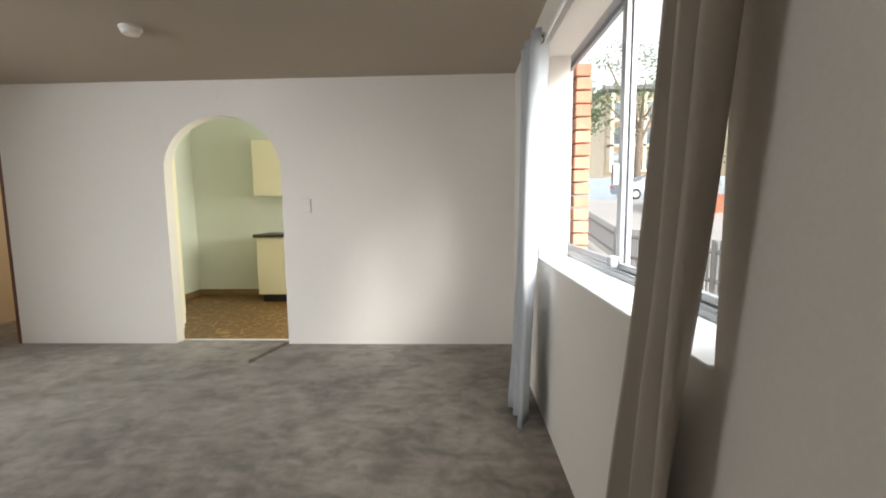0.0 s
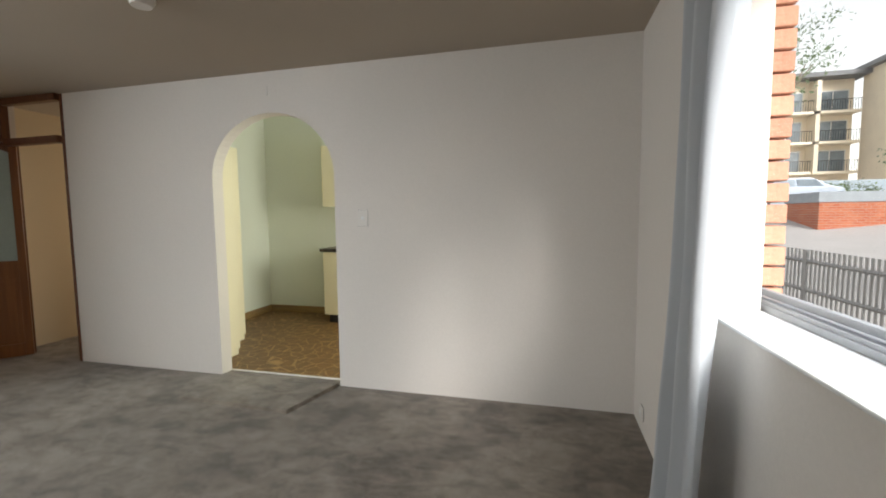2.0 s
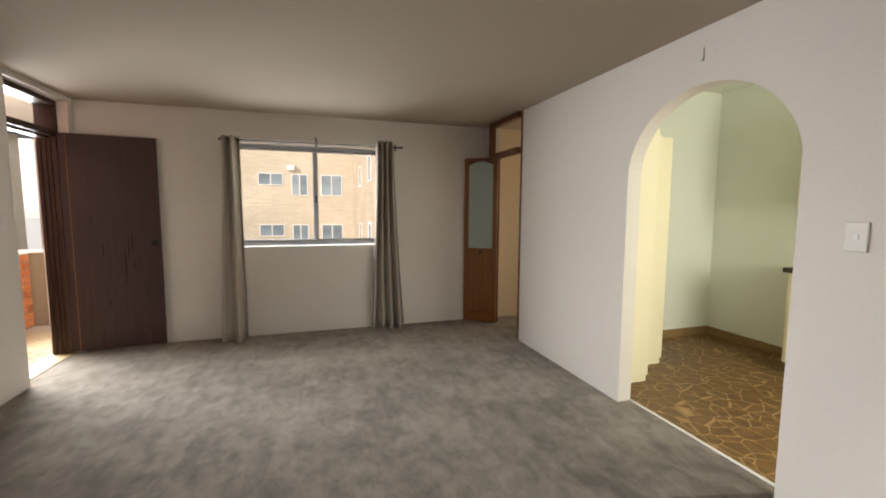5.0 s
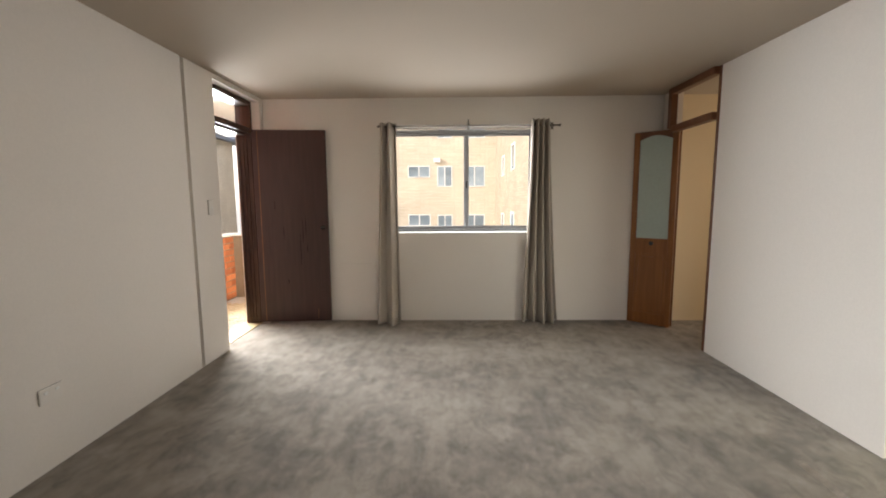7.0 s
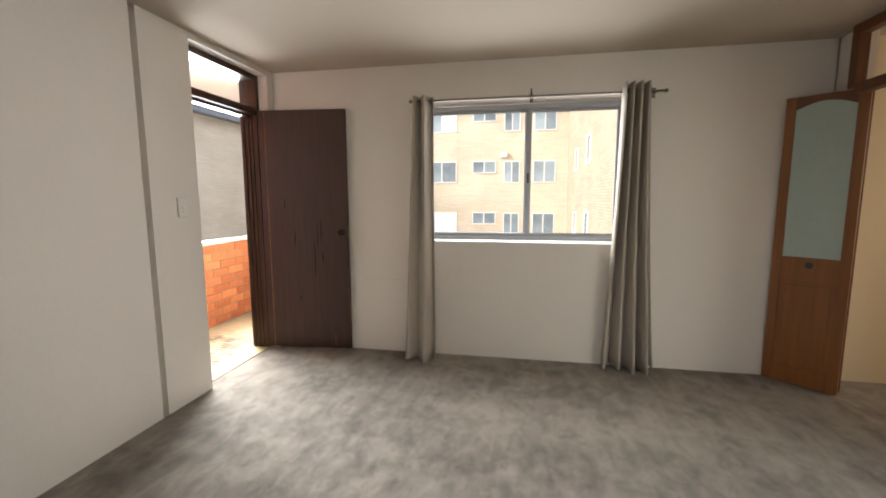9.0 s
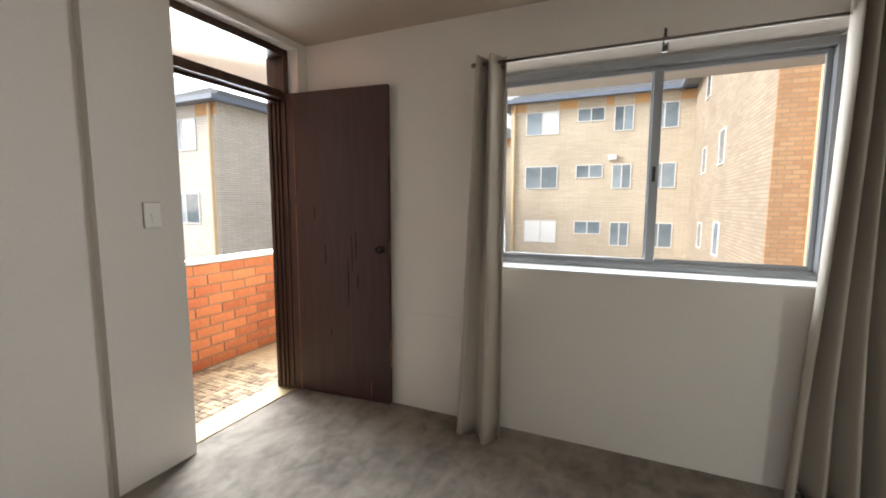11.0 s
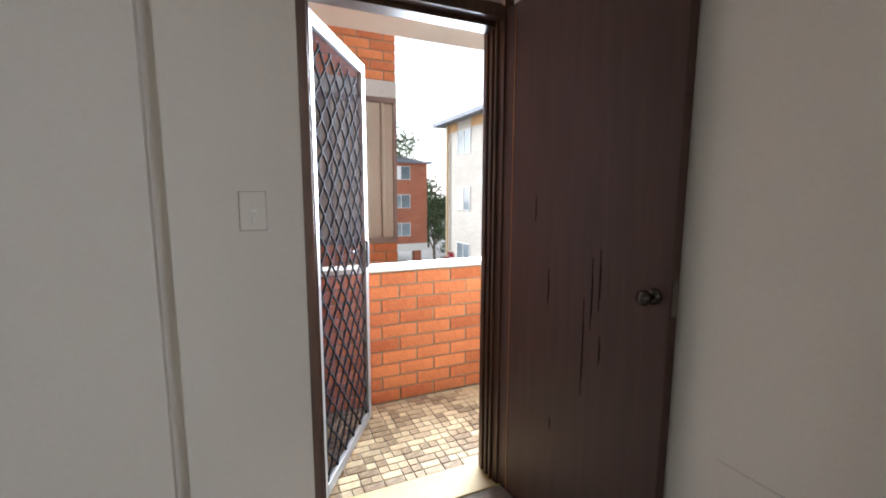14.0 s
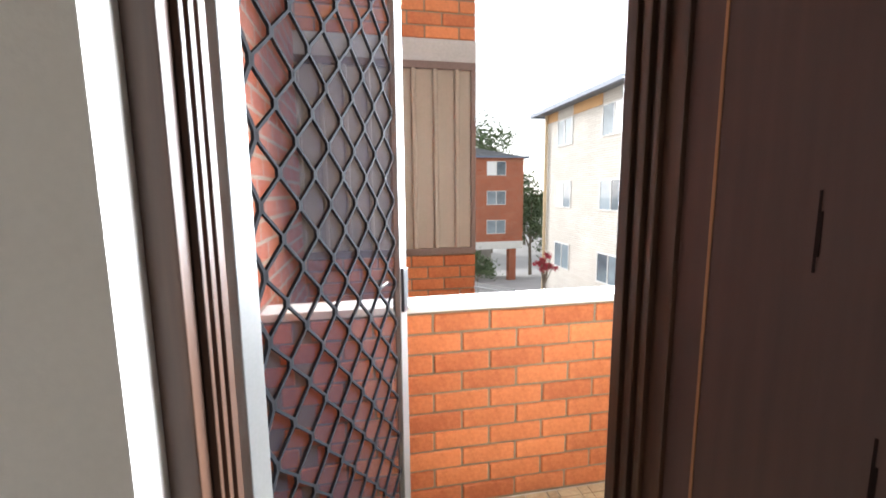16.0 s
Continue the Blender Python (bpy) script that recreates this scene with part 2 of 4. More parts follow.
PANE = glass("window_glass")
FROST = mat("frosted_glass", (0.40, 0.48, 0.44), 0.1, 0.06, 3, 40, 0.02)
NET = sheer("insect_net", (0.03, 0.032, 0.042), 0.36)
BRICK = mat("red_brick", (0.46, 0.125, 0.042), 0.85, 0.16, 9, 70, 0.5, per_object=1.0, tint=(0.57, 0.195, 0.07))
# red brick with glare put into its colour, for the street window reveal
BRICK_LIT = mat("red_brick_lit", (0.47, 0.22, 0.14), 0.85, 0.14, 9, 70, 0.5, per_object=0.8, tint=(0.56, 0.29, 0.19))
MORTAR = mat("mortar", (0.26, 0.20, 0.13), 0.95, 0.15, 8, 120, 0.5)
TILE = mat("mosaic_tile", (0.17, 0.105, 0.055), 0.42, 0.2, 6, 60, 0.1, per_object=1.0, tint=(0.42, 0.33, 0.20))
GROUT = mat("grout", (0.50, 0.45, 0.38), 0.95, 0.1, 8, 150, 0.3)
CONCRETE = mat("concrete", (0.46, 0.43, 0.39), 0.9, 0.15, 3, 60, 0.4)
SOFFIT = mat("soffit_paint", (0.56, 0.49, 0.40), 0.9, 0.06, 2, 60, 0.2)
COPING = mat("white_coping", (0.78, 0.76, 0.70), 0.7, 0.1, 4, 70, 0.2)
PANEL = mat("brown_metal_panel", (0.33, 0.265, 0.20), 0.5, 0.08, 3, 50, 0.05)
PANELF = mat("panel_frame", (0.17, 0.11, 0.085), 0.6, 0.2, 6, 50, 0.2)
SILL = mat("yellow_sill", (0.40, 0.30, 0.14), 0.6, 0.15, 8, 60, 0.1)
TANBRICK = brickwork("tan_brick", (0.70, 0.585, 0.43), (0.77, 0.67, 0.52), (0.48, 0.40, 0.30), w=0.48)
# tan brick darkened in colour to hold down the sun on the wing
TANBRICK_DIM = brickwork("tan_brick_dim", (0.46, 0.365, 0.26), (0.55, 0.45, 0.33), (0.36, 0.29, 0.22), w=0.48)
# tan brick whitened in colour for the sun's glare on the downhill flats
TANBRICK_LIT = brickwork("tan_brick_lit", (0.76, 0.70, 0.61), (0.83, 0.78, 0.70), (0.54, 0.49, 0.42), w=0.48)
ORANGEBRICK = brickwork("orange_brick", (0.55, 0.29, 0.14), (0.66, 0.39, 0.20), (0.40, 0.28, 0.18))
REDFAR = brickwork("red_brick_far", (0.45, 0.10, 0.04), (0.55, 0.16, 0.07), (0.42, 0.30, 0.22))
ROOF = mat("roof_tile", (0.17, 0.175, 0.18), 0.7, 0.25, 1.2, 14, 0.4)
GUTTER = mat("gutter_blue", (0.16, 0.19, 0.25), 0.5, 0.1, 3, 40, 0.05)
EAVE = mat("eave_board", (0.62, 0.36, 0.16), 0.8, 0.1, 2, 30, 0.1)
FARGLASS = mat("dark_window_glass", (0.10, 0.13, 0.15), 0.08, 0.2, 0.4, 1.5, 0.0, per_object=1.0, tint=(0.26, 0.31, 0.34))
FARFRAME = mat("pale_window_frame", (0.72, 0.71, 0.68), 0.5, 0.05, 4, 40, 0.05)
PIPE = mat("cream_downpipe", (0.66, 0.50, 0.30), 0.5, 0.08, 3, 40, 0.05)
RENDERED = mat("cream_render", (0.80, 0.71, 0.56), 0.85, 0.08, 0.8, 20, 0.2)
GROUND = mat("ground_soil", (0.32, 0.29, 0.24), 0.95, 0.3, 0.5, 18, 0.5, tint=(0.40, 0.37, 0.31))
ASPHALT = mat("road_concrete", (0.44, 0.42, 0.40), 0.9, 0.12, 0.6, 40, 0.3)
FENCEWOOD = wood_material("grey_weathered_wood", (0.20, 0.20, 0.20), (0.38, 0.38, 0.37), 0.85)
CARPAINT = mat("silver_blue_paint", (0.36, 0.42, 0.50), 0.25, 0.04, 2, 40, 0.0, metal=0.4)
TYRE = mat("tyre_rubber", (0.02, 0.02, 0.02), 0.8, 0.1, 8, 60, 0.1)
LEAF = mat("leaf", (0.075, 0.115, 0.05), 0.6, 0.4, 1.5, 9, 0.0, tint=(0.12, 0.17, 0.075))
BARK = mat("bark", (0.20, 0.16, 0.12), 0.9, 0.3, 4, 30, 0.6)
FLOWER = mat("flower_red", (0.45, 0.05, 0.08), 0.6, 0.3, 6, 30, 0.0)

# ---- building helpers ----


def box(bm, x0, x1, y0, y1, z0, z1, bevel=0.0):
    made = bmesh.ops.create_cube(bm, size=1.0)["verts"]
    for v in made:
        v.co = Vector(((x0 + x1) / 2 + v.co.x * (x1 - x0), (y0 + y1) / 2 + v.co.y * (y1 - y0), (z0 + z1) / 2 + v.co.z * (z1 - z0)))
    if bevel:
        edges = list({e for v in made for e in v.link_edges})
        bmesh.ops.bevel(bm, geom=edges, offset=bevel, segments=2, affect="EDGES", profile=0.5)
    return bm


def boxes(*rows, bevel=0.0):
    bm = bmesh.new()
    for r in rows:
        box(bm, *r, bevel=bevel)
    return bm


def rod(bm, a, b, r0, r1=None, seg=12):
    """A round bar from a to b."""
    a, b = Vector(a), Vector(b)
    d = b - a
    m = Matrix.Translation((a + b) / 2) @ d.to_track_quat("Z", "Y").to_matrix().to_4x4()
    bmesh.ops.create_cone(bm, cap_ends=True, segments=seg, radius1=r0, radius2=r0 if r1 is None else r1, depth=d.length, matrix=m)
    return bm


def ball(bm, at, r, sx=1, sy=1, sz=1, seg=14):
    bmesh.ops.create_uvsphere(bm, u_segments=seg, v_segments=seg // 2 + 2, radius=r, matrix=Matrix.Translation(at) @ Matrix.Diagonal((sx, sy, sz, 1)))
    return bm


def mesh_of(name, bm, material):
    me = bpy.data.meshes.new(name)
    bm.to_mesh(me)
    bm.free()
    me.materials.append(material)
    return me


def part(name, bm, material, parent, label="", smooth=False):
    me = mesh_of(name, bm, material)
    if smooth:
        for p in me.polygons:
            p.use_smooth = True
    ob = new(name, me)
    if parent:
        ob.parent = parent
    if label:
        tagged(ob, label)
    return ob


def thing(name, label, category, group="", kind="", at=None):
    ob = new(name)
    ob.empty_display_size = 0.05
    if at is not None:
        ob.matrix_basis = at
    return tagged(ob, label, category, group, kind)


def solid(name, bm, material, label, category, kind="structure"):
    return tagged(part(name, bm, material, None), label, category, "", kind)


def shared(name, me, parent, m):
    ob = new(name, me)
    ob.parent = parent
    ob.matrix_basis = m
    return ob


# ---- plan ----
WX, EX, NY, SY, CZ = -4.858, 0.728, 4.162, 0.016, 2.368   # room faces
T = 0.28

# ---- structure ----
solid("floor", boxes((WX, EX, SY, NY + 0.10, -0.15, 0.0), (-4.765, -3.925, -0.06, SY, -0.15, 0.0)), CARPET, "worn grey carpet with brush marks over the living room", "floor")
solid("floor_hall", boxes((WX, -3.55, NY + 0.10, 6.6, -0.15, 0.0)), CARPET, "worn grey carpet continuing into the hall", "floor")
solid("floor_kitchen", boxes((-3.6, 0.7, NY + 0.10, 6.45, -0.15, -0.004)), VINYL, "brown patterned sheet vinyl kitchen floor", "floor")
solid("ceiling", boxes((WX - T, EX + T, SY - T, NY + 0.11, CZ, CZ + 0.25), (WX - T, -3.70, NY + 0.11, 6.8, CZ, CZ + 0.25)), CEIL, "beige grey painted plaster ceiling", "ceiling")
solid("ceiling_kitchen", boxes((-3.70, EX + T, NY + 0.11, 6.8, 2.622, 2.80)), KWALL, "pale green painted kitchen ceiling", "ceiling")
# raised carpet patch before the arch
seam = bmesh.new()
low = [seam.verts.new((x, y, 0.0)) for x, y in ((-2.35, 3.70), (-1.46, 3.665), (-1.345, NY - 0.004), (-2.39, NY - 0.004))]
high = [seam.verts.new((x, y, 0.019)) for x, y in ((-2.33, 3.722), (-1.478, 3.688), (-1.362, NY - 0.004), (-2.37, NY - 0.004))]
seam.faces.new(high)
for i in range(4):
    seam.faces.new((low[i], low[(i + 1) % 4], high[(i + 1) % 4], high[i]))
bmesh.ops.recalc_face_normals(seam, faces=seam.faces)
solid("carpet_seam", seam, CARPET, "slightly raised carpet offcut at the kitchen arch", "floor")

# north wall with the arch and the hall opening at its west end
AX0, AX1, ASPR, ATOP = -2.398, -1.336, 1.59, 2.066


def arch_wall():
    bm = bmesh.new()
    n = 28
    pts = [((AX0 + AX1) / 2 - (AX1 - AX0) / 2 * math.cos(math.pi * i / n), ASPR + (ATOP - ASPR) * math.sin(math.pi * i / n)) for i in range(n + 1)]
    for y in (NY, NY + 0.11):
        rows = [bm.verts.new((x, y, z)) for x, z in pts]
        top = [bm.verts.new((x, y, CZ)) for x, z in pts]
        low0, low1 = bm.verts.new((AX0, y, 0)), bm.verts.new((AX1, y, 0))
        a0, a1, a2 = bm.verts.new((-3.902, y, 0)), bm.verts.new((-3.902, y, CZ)), bm.verts.new((EX, y, CZ))
        a3 = bm.verts.new((EX, y, 0))
        for i in range(n):
            bm.faces.new((rows[i], rows[i + 1], top[i + 1], top[i]))
        bm.faces.new((a0, low0, rows[0], top[0], a1))
        bm.faces.new((low1, a3, a2, top[n], rows[n]))
        if y == NY:
            first = (low0, rows, low1, a0, a1)
        else:
            l0, r, l1, b0, b1 = first
            bm.faces.new((l0, low0, rows[0], r[0]))
            bm.faces.new((l1, r[n], rows[n], low1))
            for i in range(n):
                bm.faces.new((r[i], rows[i], rows[i + 1], r[i + 1]))
            bm.faces.new((b0, b1, a1, a0))
    bmesh.ops.recalc_face_normals(bm, faces=bm.faces)
    return bm


wall_north = solid("wall_north", arch_wall(), WALL, "off-white painted wall with a rounded arch to the kitchen", "wall")
WY0, WY1, WZ0, WZ1 = 1.305, 2.895, 0.96, 2.09       # west window opening
solid("wall_west", boxes((WX - T, WX, SY - T, WY0, -3, CZ), (WX - T, WX, WY1, 6.8, -3, CZ), (WX - T, WX, WY0, WY1, -3, WZ0), (WX - T, WX, WY0, WY1, WZ1, CZ)), WALL, "off-white painted wall around a sliding window", "wall")
EY0, EY1, EZ0, EZ1 = 1.26, 3.0, 0.93, 2.105         # east window opening
solid("wall_east", boxes((EX, EX + 0.27, SY - T, EY0, -1, CZ), (EX, EX + 0.165, EY1, NY + 0.11, -1, CZ), (EX + 0.165, EX + 0.27, EY1 + 0.355, NY + 0.11, -1, CZ), (EX, EX + 0.27, EY0, EY1, -1, EZ0), (EX + 0.165, EX + 0.27, EY1, EY1 + 0.355, -1, EZ0), (EX, EX + 0.165, EY0, EY1, EZ1, CZ), (EX + 0.165, EX + 0.27, EY0, EY1 + 0.355, EZ1 + 0.065, CZ)), WALL, "off-white painted wall around a wide street window", "wall")
DX0, DX1, DZ = -4.772, -3.935, 2.325                # entry opening
solid("wall_south", boxes((-3.523, EX, SY - 0.26, SY, -3, CZ), (-3.565, -3.523, SY - 0.26, SY - 0.045, -3, CZ), (DX1, -3.565, SY - 0.26, SY, -3, CZ), (WX, DX0, SY - 0.26, SY, -3, CZ), (DX0, DX1, SY - 0.26, SY, DZ, CZ), (DX0, DX1, SY - 0.26, SY - 0.08, -3, -0.03)), WALL, "off-white painted wall with a vertical joint strip beside the entry", "wall")
# kitchen shell
solid("wall_kitchen_north", boxes((-3.7, 0.7, 6.33, 6.6, -0.1, 2.622)), KWALL, "pale green painted kitchen wall", "wall")
solid("wall_kitchen_west", boxes((-3.70, -3.52, NY + 0.11, 6.33, -0.1, 2.622)), KWALL, "pale green painted kitchen side wall", "wall")
solid("wall_kitchen_east", boxes((0.7, 0.85, NY + 0.11, 6.6, -1, 2.622)), KWALL, "pale green painted kitchen end wall", "wall")
solid("wall_hall_north", boxes((WX, -3.7, 6.6, 6.75, 0, CZ)), HALLW, "beige painted wall at the end of the hall", "wall")
solid("wall_hall_west", boxes((WX, WX + 0.012, NY + 0.02, 6.6, 0, CZ)), HALLW, "beige painted hall wall", "wall")
solid("wall_hall_east", boxes((-3.80, -3.704, NY + 0.12, 6.6, 0, CZ)), HALLW, "beige painted hall side wall", "wall")
solid("baseboard", boxes((-3.52, -2.45, 6.316, 6.33, -0.004, 0.085), (-3.52, -3.506, 5.06, 6.316, -0.004, 0.085), bevel=0.003), SKIRT, "tan wooden skirting along the kitchen walls", "skirting")
solid("trim", boxes((AX0, AX1, NY + 0.098, NY + 0.116, 0.0, 0.010), bevel=0.003), mat("worn_metal_strip", (0.74, 0.72, 0.68), 0.35, 0.08, 20, 120, 0.05), "pale metal strip where carpet meets vinyl", "floor trim")


# ---- windows ----
def sliding_window(name, x, y0, y1, z0, z1, ymid, label, side, latch=True):
    """An aluminium slider in a wall of constant x; side: +1 when the room lies towards +x."""
    w = thing(name, label, "window", kind="structure")
    f = 0.024
    part("window_frame", boxes((x - 0.045, x + 0.045, y0, y0 + f, z0, z1), (x - 0.045, x + 0.045, y1 - f, y1, z0, z1), (x - 0.045, x + 0.045, y0 + f, y1 - f, z0, z0 + f), (x - 0.045, x + 0.045, y0 + f, y1 - f, z1 - f - 0.012, z1), bevel=0.003), ALU, w)
    part("track", boxes((x + side * 0.010 - 0.004, x + side * 0.010 + 0.004, y0 + f, y1 - f, z0 + f, z0 + f + 0.012), (x + side * 0.034 - 0.003, x + side * 0.034 + 0.003, y0 + f, y1 - f, z0 + f, z0 + f + 0.010)), ALU, w)
    for a, b, off in ((y0 + f, ymid + 0.026, 0.0115), (ymid - 0.030, y1 - f, -0.0115)):
        xs = x + side * off
        q = 0.024
        s0, s1 = (0.024, 0.046) if off > 0 else (0.046, 0.024)
        za, zb = z0 + f + 0.012, z1 - f - 0.014
        sash = part("sash", boxes((xs - 0.011, xs + 0.011, a, a + s0, za, zb), (xs - 0.011, xs + 0.011, b - s1, b, za, zb), (xs - 0.011, xs + 0.011, a + s0, b - s1, za, za + q), (xs - 0.011, xs + 0.011, a + s0, b - s1, zb - q, zb), bevel=0.003), ALU, w)
        pn = part("pane", boxes((xs - 0.002, xs + 0.002, a + s0, b - s1, za + q, zb - q)), PANE, sash)
        pn.visible_shadow = False
    if latch:
        zl = z0 + (z1 - z0) * 0.35
        part("latch", boxes((x + side * 0.034, x + side * 0.050, ymid - 0.012, ymid + 0.012, zl - 0.03, zl + 0.05), bevel=0.004), ALU, w, "small grey metal latch")
        part("foot_catch", boxes((x + side * 0.034, x + side * 0.056, ymid - 0.03, ymid + 0.012, z0 + 0.045, z0 + 0.085), bevel=0.005), ALU, w)
    return w


w1 = sliding_window("window_1", 0.95, EY0, EY1 + 0.352, EZ0 + 0.01, EZ1 + 0.06, 2.295, "wide aluminium sliding window facing the street", -1)
part("window_sill", boxes((EX - 0.012, 0.905, EY0, EY1, EZ0, EZ0 + 0.012), bevel=0.004), WHITE, w1, "glossy white painted sill board")
w2 = sliding_window("window_2", -5.085, WY0, WY1, WZ0 + 0.005, WZ1 - 0.02, 2.16, "aluminium sliding window facing a brick courtyard", 1, latch=False)
part("window_sill", boxes((-5.04, WX + 0.008, WY0, WY1, WZ0 - 0.006, WZ0 + 0.006), bevel=0.003), WHITE, w2, "white painted sill board")
part("pull", boxes((-5.056, -5.048, 2.153, 2.171, 1.44, 1.52), bevel=0.003), BLACK, w2)

# ---- entry door and frame ----
entry = thing("door_1", "dark stained wooden door frame with a fanlight over the entry", "door frame", kind="structure")
FY0, FY1 = -0.215, -0.065


def jamb(x0, x1, out):
    """A rebated jamb; out: the side on which the opening lies."""
    e = 0.012 * out
    rows = [(x0, x1, FY0, FY1, 0, DZ)]
    for a, b in ((FY0 + 0.004, FY0 + 0.035), (FY0 + 0.055, FY0 + 0.075), (FY0 + 0.095, FY0 + 0.110)):
        rows.append((min(x1 if out > 0 else x0 + e, x1 + e if out > 0 else x0), max(x1 if out > 0 else x0 + e, x1 + e if out > 0 else x0), a, b, 0, 2.0))
    return boxes(*rows, bevel=0.002)


part("jamb", jamb(DX0, DX0 + 0.042, 1), FRAMEWOOD, entry)
part("jamb", jamb(DX1 - 0.042, DX1, -1), FRAMEWOOD, entry)
part("head", boxes((DX0 + 0.042, DX1 - 0.042, FY0, FY1, DZ - 0.045, DZ), bevel=0.003), FRAMEWOOD, entry)
part("transom_rail", boxes((DX0 + 0.042, DX1 - 0.042, FY0, FY1, 2.005, 2.05), (DX0 + 0.042, DX1 - 0.042, FY0, FY1 - 0.02, 2.05, 2.065), (DX0 + 0.042, DX1 - 0.042, FY0 + 0.02, FY1 - 0.05, 1.985, 2.005), bevel=0.003), FRAMEWOOD, entry)
fan = part("fanlight_pane", boxes((DX0 + 0.042, DX1 - 0.042, -0.145, -0.140, 2.065, DZ - 0.045)), PANE, entry)
fan.visible_shadow = False
part("threshold", boxes((DX0, DX1, -0.25, -0.06, -0.03, 0.008), bevel=0.004), SILL, entry, "worn yellow wooden threshold")

HINGE = (-4.735, -0.115)
LEAF_A = math.degrees(math.atan2(0.679 + 0.115, -4.803 + 4.735))
leaf = thing("entry_door", "dark brown wooden entry door standing open, scuffed and scratched", "door", at=pose(HINGE[0], HINGE[1], 0.012, 0, 0, LEAF_A))
DW = 0.797
part("leaf", boxes((0, DW, 0.0, 0.038, 0, 2.03), bevel=0.004), DOORWOOD, leaf)
part("edge_strip", boxes((0.105, 0.110, -0.0015, 0.002, 0.0, 2.02)), BAREWOOD, leaf, "thin worn line of bare wood")
scratches = bmesh.new()
for u, z, h in ((0.33, 0.9, 0.13), (0.50, 0.62, 0.34), (0.53, 0.86, 0.24), (0.56, 0.93, 0.20), (0.57, 0.75, 0.1), (0.36, 0.42, 0.05), (0.25, 1.2, 0.1)):
    box(scratches, u, u + 0.003, -0.001, 0.002, z, z + h)
    box(scratches, u + 0.003, u + 0.006, -0.001, 0.002, z + h * 0.2, z + h * 0.75)
part("scratches", scratches, mat("scratch_dark", (0.012, 0.006, 0.005), 0.7, 0.2, 20, 90, 0.0, spec=0.1), leaf, "dark vertical scratches in the stain")
part("worn_patch", boxes((DW - 0.004, DW + 0.001, 0.003, 0.03, 0.25, 0.42), (0.66, 0.663, -0.001, 0.002, 0.03, 0.13)), BAREWOOD, leaf)
knob = bmesh.new()
rod(knob, (DW - 0.048, 0.0, 1.02), (DW - 0.048, -0.010, 1.02), 0.024, seg=24)
rod(knob, (DW - 0.048, -0.010, 1.02), (DW - 0.048, -0.036, 1.02), 0.010, 0.012, seg=18)
ball(knob, (DW - 0.048, -0.046, 1.02), 0.022, 1, 0.72, 1, 20)
part("door_handle", knob, mat("dark_bronze", (0.07, 0.06, 0.055), 0.25, 0.1, 10, 100, 0.02, metal=1.0), leaf, "round bronze-toned metal knob", smooth=True)
part("strike", boxes((DW - 0.001, DW + 0.003, 0.008, 0.030, 0.97, 1.07), bevel=0.001), STEEL, leaf)
for hz in (0.22, 1.0, 1.80):
    part("hinge", rod(bmesh.new(), (-0.004, -0.004, hz), (-0.004, -0.004, hz + 0.09), 0.007), DARKALU, leaf)

# screen door, opened outwards
SH = (-3.985, -0.245)
SA = math.degrees(math.atan2(-0.87 + 0.245, -4.35 + 3.985))
screen = thing("screen_door", "aluminium security screen door with diamond grille, opened outwards", "screen door", at=pose(SH[0], SH[1], 0.012, 0, 0, SA))
SW, SHT, SF = 0.725, 1.985, 0.052
part("frame", boxes((0, SF, -0.012, 0.012, 0, SHT), (SW - SF, SW, -0.012, 0.012, 0, SHT), (SF, SW - SF, -0.012, 0.012, 0, SF), (SF, SW - SF, -0.012, 0.012, SHT - SF, SHT), bevel=0.003), mat("grey_aluminium", (0.24, 0.24, 0.235), 0.4, 0.08, 8, 150, 0.05, metal=0.4), screen)


def diamond_grille(w0, w1, z0, z1, dx, dz):
    """Strands that swing to and fro and touch their neighbours."""
    bm = bmesh.new()
    t = 0.0045
    count = int((w1 - w0) / dx)
    for i in range(count + 1):
        x = w0 + i * dx
        sgn = 1 if i % 2 else -1
        prev = None
        k = 0
        z = z0
        while z <= z1 + 1e-6:
            off = sgn * (dx / 2 - t / 2) * (1 if (k // 2) % 2 else -1)
            xx = min(max(x + off, w0), w1)
            ring = [bm.verts.new((xx + a, b, z)) for a, b in ((-t, -0.004), (t, -0.004), (t, 0.004), (-t, 0.004))]
            if prev:
                for j in range(4):
                    bm.faces.new((prev[j], prev[(j + 1) % 4], ring[(j + 1) % 4], ring[j]))
            prev = ring
            z += dz * (0.12 if k % 2 == 0 else 0.38)
            k += 1
    bmesh.ops.recalc_face_normals(bm, faces=bm.faces)
    return bm


part("grille", diamond_grille(SF, SW - SF, SF, SHT - SF, 0.058, 0.135), DARKALU, screen, "dark grey diamond pattern grille")
part("insect_net", boxes((SF, SW - SF, 0.006, 0.0075, SF, SHT - SF)), NET, screen, "fine grey fly mesh")
lockset = part("lock", boxes((SW - 0.045, SW - 0.008, -0.022, 0.022, 0.90, 1.05), bevel=0.004), BLACK, screen, "black lock case with a small lever")
part("lever", rod(rod(bmesh.new(), (SW - 0.026, 0.02, 0.99), (SW - 0.026, 0.052, 0.99), 0.007), (SW - 0.026, 0.05, 0.992), (SW - 0.085, 0.052, 0.985), 0.007), STEEL, lockset)

# ---- hall frame and narrow glazed door ----
hall = thing("door_2", "reddish wooden door frame with an open fanlight to the hall", "door frame", kind="structure")
HX0, HX1 = -4.648, -3.902
part("jamb", boxes((HX0, HX0 + 0.062, NY - 0.045, NY + 0.018, 1.99, CZ), (HX0, HX0 + 0.02, NY + 0.05, NY + 0.10, 0, 1.99), bevel=0.003), REDWOOD, hall)
